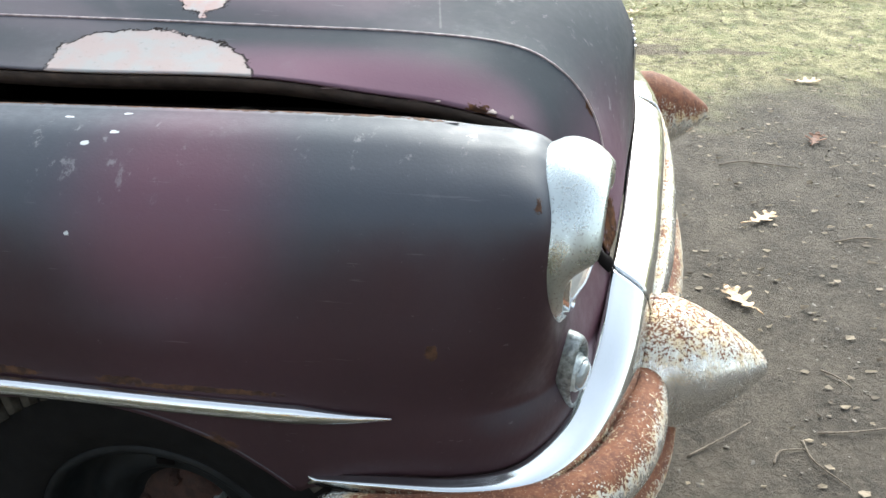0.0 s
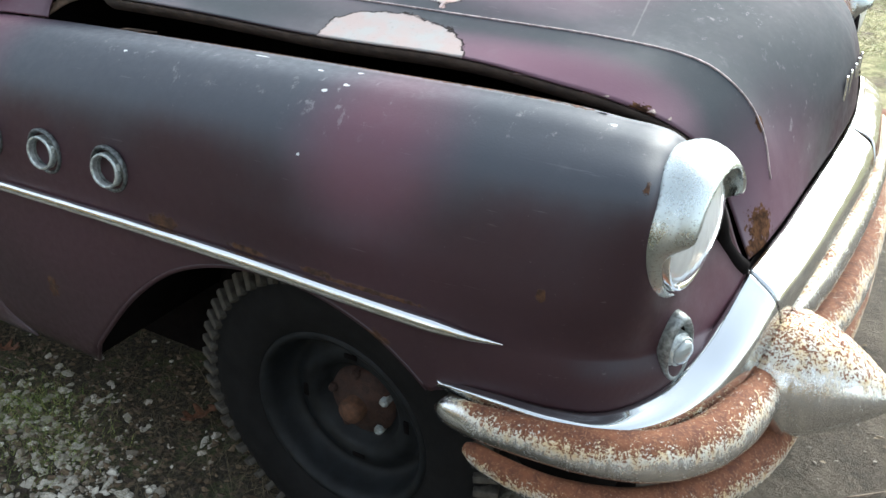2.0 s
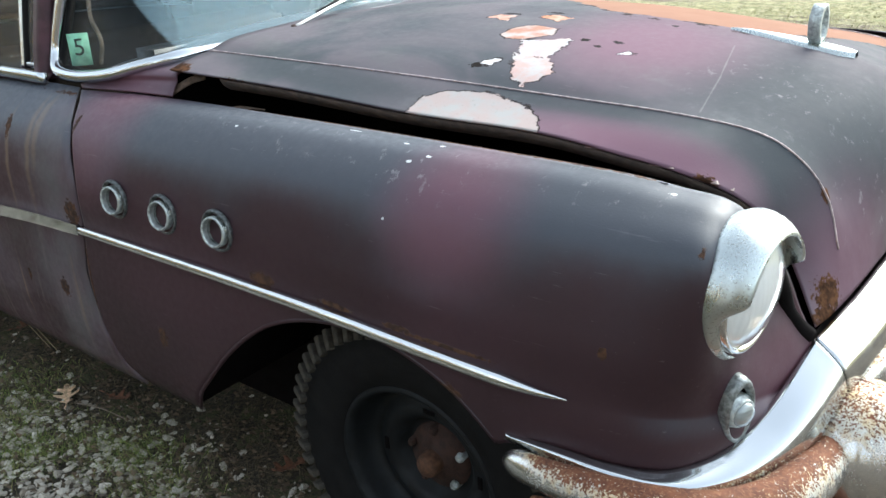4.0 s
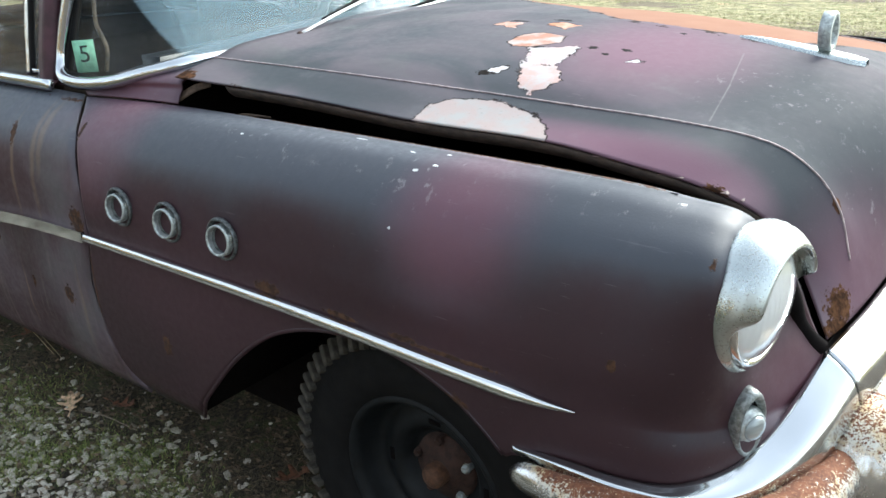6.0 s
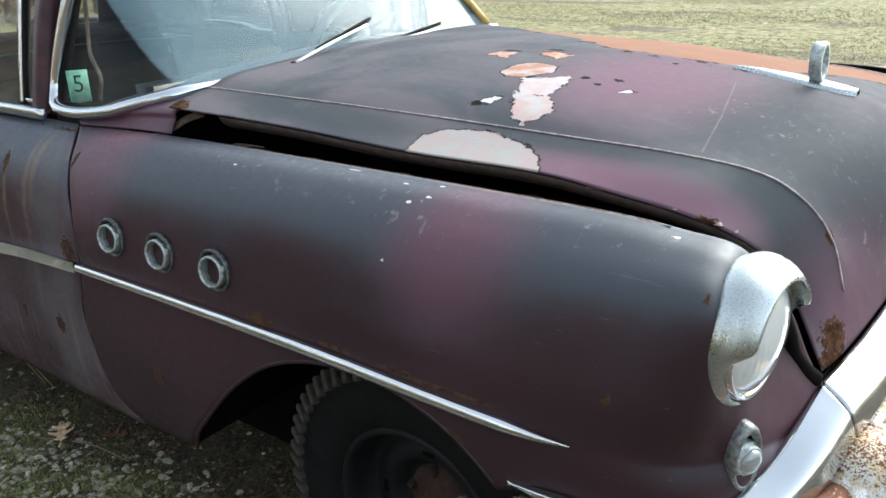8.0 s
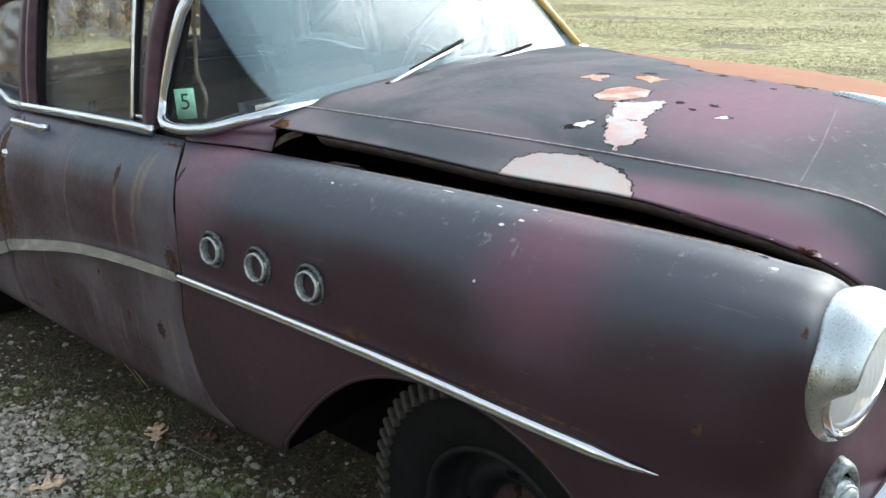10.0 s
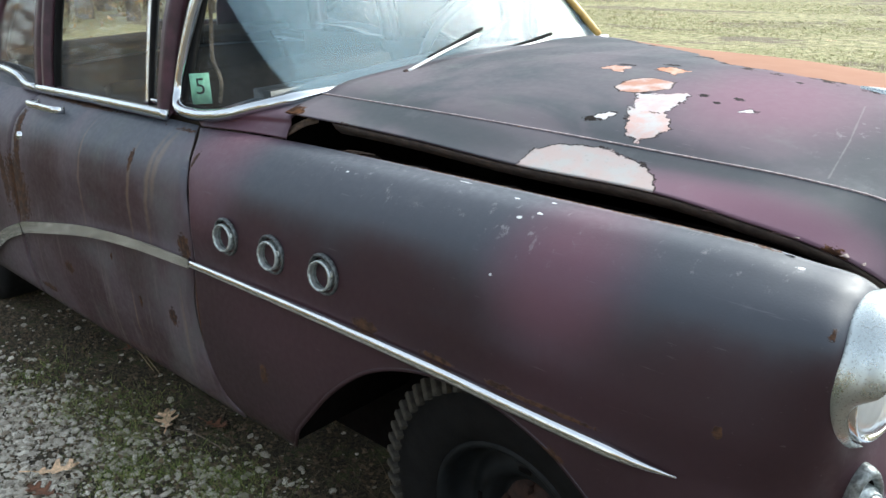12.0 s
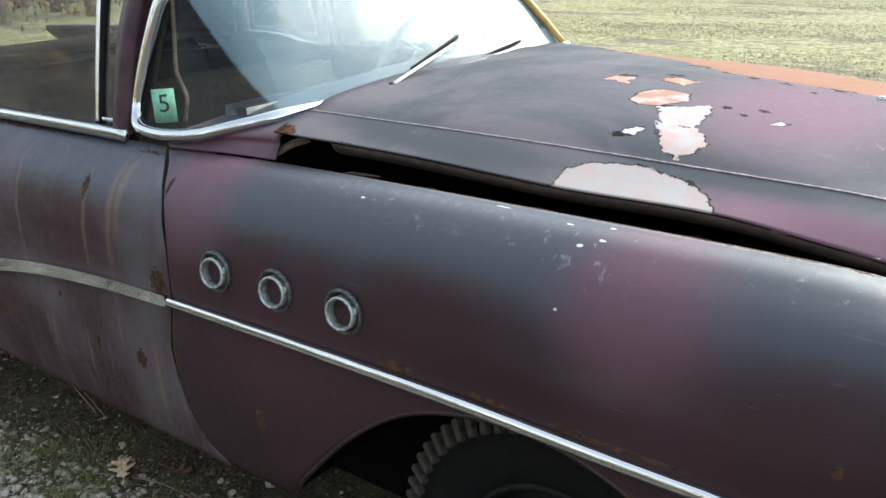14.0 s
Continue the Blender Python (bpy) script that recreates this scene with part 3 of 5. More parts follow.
CHEEK_LOW = [(0.37, -0.963, 0.605), (0.45, -0.958, 0.615), (0.53, -0.945, 0.615), (0.595, -0.908, 0.612), (0.645, -0.84, 0.622), (0.672, -0.77, 0.648), (0.695, -0.70, 0.66), (0.735, -0.625, 0.66)]


def side_y(z):
    return -0.962 - 0.006 * math.sin(max(0.0, min(1.0, (0.72 - z) / 0.42)) * math.pi) + 0.03 * max(0.0, (0.4 - z) / 0.1) ** 2


def fender_rows():
    """The upper skin, carried on below the spear to the wheel opening, the sill and the chrome band."""
    out = []
    n = 260
    low_curve = curve(CHEEK_LOW, 200)
    top = loft(FENDER, n, 30, same=True)
    xs = np.array([row[-1][0] for row in top])
    start = int(np.argmax(xs > 0.37))
    arch = curve(list(zip(ARCH_X, ARCH_Z)), 240)
    for i, row in enumerate(top):
        x, y, z = row[-1]
        if i < start:
            z1 = float(np.interp(x, arch[:, 0], arch[:, 1]))
            below = []
            for u in np.linspace(0, 1, 14)[1:]:
                zz = z + (z1 - z) * u
                back = float(np.interp(zz, GAP_Z, GAP_X)) + 0.906
                xx = x + back * max(0.0, min(1.0, (-0.62 - x) / 0.286))
                below.append((xx, side_y(zz) + (y + 0.962) * (1 - u), zz))
        else:
            q = low_curve[min(199, int(199 * (i - start) / (n - 1 - start)))]
            below = []
            for u in np.linspace(0, 1, 14)[1:]:
                b = np.array((x, y, z)) * (1 - u) + q * u
                below.append(tuple(b + np.array((0.006, -0.004, 0)) * math.sin(u * math.pi)))
        out.append([tuple(p) for p in row] + below)
    return out


def make_fender():
    bm = grid(fender_rows())
    bmesh.ops.remove_doubles(bm, verts=bm.verts, dist=0.0005)
    return thick(bm, 0.004)


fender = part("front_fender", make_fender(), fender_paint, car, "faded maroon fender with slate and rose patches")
part("arch_lip", sweep(curve([(x, side_y(z) + 0.004, z) for x, z in zip(ARCH_X[:13], ARCH_Z[:13])], 80), ring(6, 0.006, 0.005), up=(0, 1, 0)), fender_paint, fender)
far_fender = part("front_fender", mirror(make_fender()), body_paint, car)

# hood: centre, mid, crease, flank and edge curves from the cowl to the nose
HOOD = [
    [(-0.81, 0, 1.134), (-0.4, 0, 1.153), (0.0, 0, 1.147), (0.3, 0, 1.122), (0.5, 0, 1.095), (0.62, 0, 1.06), (0.70, 0, 1.0), (0.738, 0, 0.93), (0.748, 0, 0.86), (0.752, 0, 0.805)],
    [(-0.80, -0.17, 1.132), (-0.4, -0.165, 1.146), (0.0, -0.16, 1.138), (0.3, -0.155, 1.112), (0.5, -0.15, 1.085), (0.61, -0.15, 1.052), (0.69, -0.15, 0.995), (0.728, -0.15, 0.92), (0.74, -0.15, 0.85), (0.746, -0.15, 0.795)],
    [(-0.785, -0.35, 1.13), (-0.38, -0.34, 1.131), (0.0, -0.325, 1.123), (0.28, -0.315, 1.098), (0.47, -0.31, 1.072), (0.59, -0.305, 1.042), (0.66, -0.30, 0.99), (0.702, -0.295, 0.92), (0.722, -0.29, 0.84), (0.732, -0.29, 0.775)],
    [(-0.768, -0.535, 1.125), (-0.38, -0.49, 1.11), (0.0, -0.46, 1.098), (0.24, -0.45, 1.08), (0.43, -0.44, 1.06), (0.56, -0.43, 1.032), (0.635, -0.42, 0.98), (0.68, -0.41, 0.90), (0.705, -0.41, 0.83), (0.722, -0.41, 0.76)],
    [(-0.752, -0.632, 1.107), (-0.36, -0.57, 1.087), (-0.05, -0.54, 1.073), (0.2, -0.525, 1.062), (0.395, -0.515, 1.053), (0.54, -0.50, 1.033), (0.615, -0.485, 0.99), (0.662, -0.472, 0.925), (0.69, -0.475, 0.84), (0.715, -0.48, 0.752)],
]
FLANK = [
    HOOD[-1],
    [(-0.748, -0.706, 1.095), (-0.40, -0.645, 1.072), (-0.08, -0.615, 1.051), (0.19, -0.595, 1.043), (0.38, -0.588, 1.033), (0.50, -0.58, 1.015), (0.585, -0.565, 0.975), (0.64, -0.535, 0.905), (0.675, -0.528, 0.83), (0.708, -0.54, 0.748)],
    [(-0.745, -0.757, 1.083), (-0.43, -0.702, 1.06), (-0.1, -0.672, 1.035), (0.19, -0.656, 1.028), (0.366, -0.65, 1.007), (0.467, -0.645, 0.991), (0.56, -0.632, 0.961), (0.615, -0.588, 0.90), (0.65, -0.572, 0.825), (0.697, -0.592, 0.744)],
]


def make_hood():
    top = loft(HOOD, 90, 40, same=True)
    side = loft(FLANK, 90, 16, same=True)
    lip = [[row[-1], (row[-1][0] - 0.004, row[-1][1] + 0.012, row[-1][2] - 0.006), (row[-1][0] - 0.006, row[-1][1] + 0.05, row[-1][2] - 0.002)] for row in side]
    bm = grid(top)
    grid(side, bm)
    grid(lip, bm)
    b2 = mirror(bm)
    me = bpy.data.meshes.new("half")
    b2.to_mesh(me)
    bm.from_mesh(me)
    bmesh.ops.remove_doubles(bm, verts=bm.verts, dist=0.0006)
    return thick(bm, 0.004)


def make_hood_frame(s):
    """The pressed inner flange that hangs below the hood's edge."""
    edge = matched(FLANK[-1], 60)[3:46]
    return thick(grid([[(x + dx, s * (-y - dy), z + dz) for dx, dy, dz in ((0, 0.004, -0.006), (0, 0.012, -0.02), (-0.002, 0.03, -0.034), (-0.004, 0.05, -0.036), (-0.004, 0.055, -0.02))] for x, y, z in edge]), 0.002)


hood = part("hood", make_hood(), hood_paint, car, "peeling hood with bare pink and orange primer patches")

# engine bay seen through the gap: near-black sheets, its shade put into the colour
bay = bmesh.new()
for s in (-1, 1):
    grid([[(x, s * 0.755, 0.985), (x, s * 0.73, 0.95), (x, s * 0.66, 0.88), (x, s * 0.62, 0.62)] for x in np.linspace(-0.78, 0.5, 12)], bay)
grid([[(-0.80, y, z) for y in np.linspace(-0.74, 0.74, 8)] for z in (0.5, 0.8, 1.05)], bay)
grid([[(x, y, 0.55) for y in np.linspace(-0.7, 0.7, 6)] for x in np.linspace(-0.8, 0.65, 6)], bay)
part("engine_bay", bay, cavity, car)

for s in (-1, 1):
    part("inner_flange", make_hood_frame(s), plain("brown_inner_flange", (0.06, 0.044, 0.035), 0.8, vary=0.4, scale=40), hood, "dull brown flange under the hood edge")

# chrome bead along the hood's shoulder
for s_ in (-1, 1):
    bead = curve([(x, y * -s_, z + 0.001) for x, y, z in HOOD[-1][:9]], 90)
    part("hood_bead", sweep(bead, ring(6, 0.0019)), plain("worn_bead", (0.36, 0.29, 0.29), 0.5, vary=0.4, scale=80), hood, "worn pale shoulder line")

# chrome band under the fender, round the nose and over the grille
UP = [(0.322, -0.960, 0.610), (0.42, -0.964, 0.622), (0.52, -0.954, 0.622), (0.59, -0.918, 0.618), (0.642, -0.848, 0.628), (0.670, -0.778, 0.655), (0.690, -0.70, 0.695), (0.704, -0.613, 0.737), (0.722, -0.45, 0.752), (0.735, -0.28, 0.772), (0.748, -0.12, 0.79), (0.752, 0, 0.795)]
LOW = [(0.322, -0.964, 0.594), (0.42, -0.974, 0.598), (0.52, -0.966, 0.585), (0.605, -0.935, 0.57), (0.672, -0.87, 0.568), (0.722, -0.785, 0.58), (0.752, -0.70, 0.615), (0.768, -0.61, 0.65), (0.79, -0.45, 0.675), (0.805, -0.28, 0.695), (0.815, -0.12, 0.712), (0.818, 0, 0.718)]
mid = [tuple((np.array(a) + np.array(b)) / 2 + np.array((0.016, -0.012, 0.010))) for a, b in zip(UP, LOW)]


def make_band(a, b, proud, flip):
    """The moulding between two of its stations, standing proud by a little."""
    shift = np.array((proud, -proud * 0.4, proud * 0.6))
    rows = [[tuple(np.array(p) + shift) for p in c[a:b]] for c in (UP, mid, LOW)]
    bm = thick(grid(loft(rows, 80, 12, same=True)), 0.006)
    return mirror(bm) if flip else bm


for flip in (False, True):
    part("corner_moulding", make_band(0, 8, 0.0, flip), bright_chrome, car, "bright chrome moulding under the headlight")
    part("grille_surround", make_band(7, len(UP), 0.001, flip), chrome("stained_bright_chrome", pitted=0.12, dulled=-0.02, tone=(0.62, 0.64, 0.64)), car, "bright chrome moulding over the grille")

# grille below the band
lip_path = curve([(0.765, -0.60, 0.632), (0.79, -0.42, 0.64), (0.81, -0.2, 0.655), (0.815, 0, 0.66), (0.81, 0.2, 0.655), (0.79, 0.42, 0.64), (0.765, 0.6, 0.632)], 60)
part("grille_bar", sweep(lip_path, ring(16, 0.026, 0.046), size=lambda u: float(np.interp(min(u, 1 - u), [0, 0.02, 0.08, 0.16], [0.25, 0.5, 0.85, 1.0]))), chrome("stained_grille_chrome", rust=0.0001), car, "pale rust-stained grille bar")
back = grid([[(0.70, y, z) for y in np.linspace(-0.62, 0.62, 10)] for z in np.linspace(0.35, 0.74, 5)])
part("radiator_panel", back, cavity, car)
tooth = bmesh.new()
sweep(curve([(0.77, 0, 0.66), (0.795, 0, 0.60), (0.795, 0, 0.53), (0.77, 0, 0.47)], 10), ring(8, 0.009, 0.016), up=(0, 1, 0), bm=tooth)
tooth_ob = part("grille_tooth", tooth, pitted_chrome, car)
for i in range(1, 14):
    for s in (-1, 1):
        if abs(i * 0.042) < 0.56:
            t2 = new("grille_tooth", tooth_ob.data)
            t2.parent = car
            t2.location = (-0.03 * (i / 13) ** 2, s * i * 0.042, 0)

# bumper bars
BAR = [(0.338, -0.975, 0.568), (0.42, -0.992, 0.582), (0.52, -0.992, 0.59), (0.60, -0.972, 0.587), (0.67, -0.925, 0.575), (0.72, -0.855, 0.566), (0.748, -0.77, 0.561), (0.757, -0.68, 0.555), (0.76, -0.58, 0.54), (0.80, -0.40, 0.52), (0.825, -0.2, 0.51), (0.83, 0, 0.505)]
bar_shape = [(0.042 * math.cos(a) * math.cos(-0.5) - 0.058 * math.sin(a) * math.sin(-0.5) * 0.6, 0.042 * math.cos(a) * math.sin(-0.5) + 0.052 * math.sin(a) * math.cos(-0.5)) for a in np.linspace(0, 2 * math.pi, 24, endpoint=False)]


def bar_size(u):
    v = min(u, 1 - u)
    return float(np.interp(v, [0, 0.004, 0.012, 0.03, 0.1, 0.2], [0.25, 0.42, 0.52, 0.58, 0.74, 0.98]))


full = curve(BAR + [(x, -y, z) for x, y, z in BAR[-2::-1]], 180)
bumper = part("front_bumper", sweep(full, [(a, b) for a, b in bar_shape], size=bar_size), bumper_chrome, car, "chrome bumper bar eaten by orange rust")
LOWER = [(0.385, -0.975, 0.505), (0.46, -0.985, 0.497), (0.55, -0.975, 0.485), (0.64, -0.93, 0.468), (0.70, -0.865, 0.455), (0.745, -0.79, 0.447), (0.78, -0.70, 0.443), (0.80, -0.58, 0.44), (0.83, -0.3, 0.43), (0.84, 0, 0.425)]
full2 = curve(LOWER + [(x, -y, z) for x, y, z in LOWER[-2::-1]], 160)
part("bumper_lower_bar", sweep(full2, ring(16, 0.03, 0.042), size=bar_size), rust_metal, car)
for s in (-1, 1):
    prof = [(0.0, 0.204), (0.009, 0.2025), (0.018, 0.197), (0.034, 0.18), (0.058, 0.15), (0.078, 0.12), (0.093, 0.092), (0.102, 0.07), (0.105, 0.058), (0.1065, 0.054), (0.109, 0.05), (0.1095, 0.02), (0.109, -0.1), (0.104, -0.11), (0.0, -0.11)]
    m = facing((0.752 if s < 0 else 0.79, s * 0.583, 0.549), (1, 0, 0.02))
    part("bumper_bullet", lathe(prof, 40, m), chrome("rust_spotted_chrome", rust=0.035) if s < 0 else rust_metal, car, "rust-spotted chrome bullet guard")

# headlights
for s in (-1, 1):
    head = tagged(new("headlight"), "round sealed-beam headlight in a pitted hooded bezel")
    head.parent = car
    m = facing((0.626, s * 0.777, 0.878), (1, s * 0.1, -0.02))
    outer = 1 if (m.to_3x3() @ Vector((1, 0, 0))).y * s > 0 else -1
    bm = bmesh.new()
    ring_rows = []
    for j in range(97):
        a = math.radians(-180 + 360 * j / 96)
        deg = math.degrees(a)
        hooded = float(np.interp(deg, [-180, -100, -88, -76, -62, 66, 80, 92, 104, 180], [0, 0, 0.3, 0.8, 1, 1, 0.82, 0.3, 0, 0]))
        hooded = hooded * hooded * (3 - 2 * hooded)
        tip_r, tip_h = 0.1065 - 0.0135 * hooded, 0.02 + 0.038 * hooded
        shell = [((1 - u) ** 2 * 0.1185 + 2 * u * (1 - u) * 0.1195 + u * u * tip_r, (1 - u) ** 2 * 0.006 + 2 * u * (1 - u) * tip_h * 0.62 + u * u * tip_h) for u in (0, 0.2, 0.4, 0.6, 0.8, 0.93)]
        out = []
        for r, h in [(0.104, -0.03), (0.117, -0.004)] + shell + [(tip_r, tip_h + 0.0005), (tip_r - 0.0035, tip_h - 0.001), (tip_r - 0.004, tip_h - 0.005), (0.1, tip_h * 0.5 + 0.006), (0.098, 0.012)]:
            out.append(m @ Vector((outer * r * math.sin(a), r * math.cos(a), h)))
        ring_rows.append(out)
    grid(ring_rows, bm)
    bmesh.ops.remove_doubles(bm, verts=bm.verts, dist=1e-5)
    part("bezel", bm, pitted_chrome, head, "pitted chrome hooded bezel")
    part("lens", lathe([(0.0, 0.05), (0.03, 0.048), (0.06, 0.041), (0.082, 0.03), (0.092, 0.021), (0.093, 0.01), (0.0, 0.01)], 48, m), lens_glass, head, "ribbed glass lens")
    part("retaining_ring", lathe([(0.09, 0.02), (0.095, 0.028), (0.1, 0.026), (0.101, 0.01)], 48, m), chrome_trim, head)
    lamp = tagged(new("parking_lamp"), "round parking lamp below the headlight")
    lamp.parent = car
    m2 = facing((0.648, s * 0.812, 0.69), (1, s * 0.42, -0.05), 0)
    oval = m2 @ Matrix.Diagonal((0.66, 1.3, 1, 1))
    part("housing", lathe([(0.031, 0.004), (0.034, 0.007), (0.0365, 0.013), (0.041, 0.014), (0.045, 0.009), (0.0465, 0.0), (0.047, -0.06), (0.0, -0.06)], 40, oval), plain("tarnished_lamp_ring", (0.24, 0.26, 0.255), 0.45, 0.7, vary=0.45, scale=150), lamp, "tarnished oval lamp ring")
    part("bowl", lathe([(0.034, 0.006), (0.03, -0.002), (0.0, -0.004)], 32, oval), cavity, lamp)
    part("collar", lathe([(0.028, -0.004), (0.028, 0.008), (0.0262, 0.0095), (0.0242, 0.01), (0.0242, 0.016), (0.023, 0.0175), (0.0205, 0.0175), (0.0, 0.014)], 36, m2), pitted_zinc, lamp, "stepped grey lens collar")
    part("lens", lathe([(0.0, 0.026), (0.011, 0.0254), (0.017, 0.0235), (0.0202, 0.02), (0.0207, 0.016), (0.0, 0.0155)], 32, m2), lamp_glass, lamp, "clear domed lens")
    part("screw_tab", block((0.014, 0.02, 0.006), m2 @ pose(0, -0.063, 0.002), 0.002), rusty_iron, lamp)

# no seal here: a near-black tube draws the shade of the open gap
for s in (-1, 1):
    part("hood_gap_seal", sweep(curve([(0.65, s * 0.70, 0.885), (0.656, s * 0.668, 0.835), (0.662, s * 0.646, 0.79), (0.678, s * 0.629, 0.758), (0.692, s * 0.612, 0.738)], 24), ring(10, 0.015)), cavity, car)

# chrome spears
SPEAR = [(-0.911, -0.97, 0.716), (-0.46, -0.972, 0.722), (-0.1, -0.971, 0.721), (0.175, -0.968, 0.712), (0.36, -0.966, 0.709), (0.442, -0.962, 0.712)]
half_round = [(-0.006, -0.0138)] + [(0.0105 * math.cos(a), 0.0138 * math.sin(a)) for a in np.linspace(-1.45, 1.45, 11)] + [(-0.006, 0.0138)]
part("side_trim", sweep(curve(SPEAR, 60), half_round, size=lambda u: min(0.86, 0.74 + u * 0.2, 0.1 + 9 * (1 - u))), chrome_trim, fender, "chrome spear moulding", sharp=0.9)
DOOR_SPEAR = [(-0.918, -0.969, 0.717), (-1.22, -0.972, 0.705), (-1.55, -0.973, 0.671), (-2.0, -0.972, 0.588), (-2.36, -0.968, 0.484), (-2.52, -0.965, 0.391), (-2.6, -0.96, 0.32)]

# ventiports
porthole = tagged(new("porthole"), "chrome-ringed round fender porthole")
porthole.parent = fender
mp = facing((0, 0, 0), (0, -1, 0.0))
part("flange", lathe([(0.045, -0.004), (0.046, 0.002), (0.0445, 0.0055), (0.0415, 0.006), (0.0395, 0.0045), (0.037, -0.004)], 40, mp), plain("tarnished_ring", (0.1, 0.11, 0.11), 0.5, 0.6, vary=0.6, scale=150), porthole, "tarnished chrome flange")
mt = mp @ pose(0, -0.001, 0, -7, 5, 0)
part("tube", lathe([(0.0325, -0.012), (0.033, 0.012), (0.0322, 0.0165), (0.0285, 0.0165), (0.0275, 0.013), (0.0272, 0.004)], 40, mt), pitted_zinc, porthole, "dull grey metal tube")
part("bore", lathe([(0.0272, 0.0042), (0.0262, -0.02), (0.023, -0.06), (0.021, -0.075)], 32, mt), plain("stained_bore", (0.2, 0.23, 0.22), 0.6, 0.2, vary=0.5, scale=90), porthole)
part("cup", lathe([(0.041, 0.001), (0.036, -0.008), (0.031, -0.009)], 32, mp), cavity, porthole)
part("throat", lathe([(0.0212, -0.0745), (0.0, -0.077)], 32, mt), cavity, porthole)
part("clip", block((0.007, 0.012, 0.004), mp @ pose(0.0355, 0.012, 0.007), 0.001), pitted_zinc, porthole)
porthole.location = (-0.728, -0.966, 0.829)
copy_thing(porthole, pose(-0.552, -0.962, 0.825))
copy_thing(porthole, pose(-0.371, -0.96, 0.8235))

# right door, rear quarter and their twins
DOOR_X = [(1.022, -1.055, -2.06), (1.0, -1.0, -2.06), (0.945, -0.942, -2.07), (0.83, -0.903, -2.085), (0.715, -0.910, -2.10), (0.596, -0.934, -2.11), (0.518, -0.923, -2.11), (0.441, -0.904, -2.11), (0.358, -0.852, -2.11), (0.297, -0.806, -2.11)]


def panel_y(z):
    zs = [0.297, 0.34, 0.44, 0.58, 0.715, 0.83, 0.90, 0.945, 0.98, 1.005, 1.025]
    ys = [0.938, 0.952, 0.966, 0.968, 0.963, 0.962, 0.946, 0.925, 0.892, 0.855, 0.815]
    return -float(np.interp(z, zs, ys))


def side_panel(front, rear, n=30, low=0.297, arch=None):
    out = []
    for z in np.linspace(1.025, low, 40):
        xf, xr = front(z), rear(z)
        out.append([(x, panel_y(z), z) for x in np.linspace(xf, xr, n)])
    return out


zs = [d[0] for d in DOOR_X][::-1]
front_x = lambda z: float(np.interp(z, zs, [d[1] for d in DOOR_X][::-1])) - 0.0035
rear_x = lambda z: float(np.interp(z, zs, [d[2] for d in DOOR_X][::-1]))
door = part("door", thick(grid(side_panel(front_x, rear_x)), 0.006), door_paint, car, "faded maroon door with rust streaks")
far_door = part("door", mirror(thick(grid(side_panel(front_x, rear_x)), 0.006)), body_paint, car)
part("side_trim", sweep(curve([p for p in DOOR_SPEAR if p[0] > -2.1] + [(-2.085, -0.972, 0.567)], 50), half_round, size=lambda u: 1 + 0.5 * u), chrome_trim, door, "chrome spear moulding", sharp=0.9)


def quarter_rows():
    out = []
    for x in np.linspace(-2.118, -4.1, 60):
        low = 0.297
        dx = abs(x + 3.09)
        if dx < 0.42:
            low = 0.30 + 0.36 * math.sqrt(max(0, 1 - (dx / 0.42) ** 2))
        k = 1 - 0.25 * max(0, (-x - 3.3) / 0.8) ** 2
        top = 1.025 + 0.035 * max(0, min(1, (-x - 2.18) / 0.2))
        near = max(0.0, 1 - (-2.118 - x) / 0.3)
        out.append([(x + (rear_x(z) - 0.005 + 2.118) * near, panel_y(z) * k, z) for z in np.linspace(top, low, 30)])
    return out


for flip in (False, True):
    bm = thick(grid(quarter_rows()), 0.006)
    q = part("rear_quarter", mirror(bm) if flip else bm, door_paint if not flip else body_paint, car)
    if not flip:
        part("side_trim", sweep(curve([(-2.095, -0.972, 0.564), (-2.26, -0.972, 0.508), (-2.38, -0.972, 0.45), (-2.5, -0.97, 0.382), (-2.6, -0.965, 0.31)], 30), half_round, size=lambda u: 1.5), chrome_trim, q, sharp=0.9)
deck = grid([[(x, y, z0 - 0.04 * (y / 0.8) ** 2) for y in np.linspace(-0.83, 0.83, 24)] for x, z0 in ((-2.75, 1.02), (-3.0, 1.03), (-3.4, 1.0), (-3.8, 0.93), (-4.0, 0.82), (-4.08, 0.6), (-4.1, 0.32))])
part("trunk_lid", deck, body_paint, car)

# cowl
cowl = loft([
    [(-1.05, -0.812, 1.024), (-0.88, -0.782, 1.024), (-0.735, -0.768, 1.023)],
    [(-1.08, -0.80, 1.036), (-0.88, -0.762, 1.045), (-0.74, -0.748, 1.05)],
    [(-1.10, -0.785, 1.042), (-0.88, -0.73, 1.075), (-0.74, -0.71, 1.08)],
    [(-0.95, -0.45, 1.11), (-0.85, -0.45, 1.12), (-0.72, -0.45, 1.115)],
    [(-0.95, 0.0, 1.13), (-0.85, 0.0, 1.14), (-0.72, 0.0, 1.14)],
], 14, 40, same=True)
bm = grid(cowl)
b2 = mirror(bm)
me = bpy.data.meshes.new("half")
b2.to_mesh(me)
bm.from_mesh(me)
bmesh.ops.remove_doubles(bm, verts=bm.verts, dist=0.0006)
part("cowl_panel", thick(bm, 0.004), fender_paint, car)

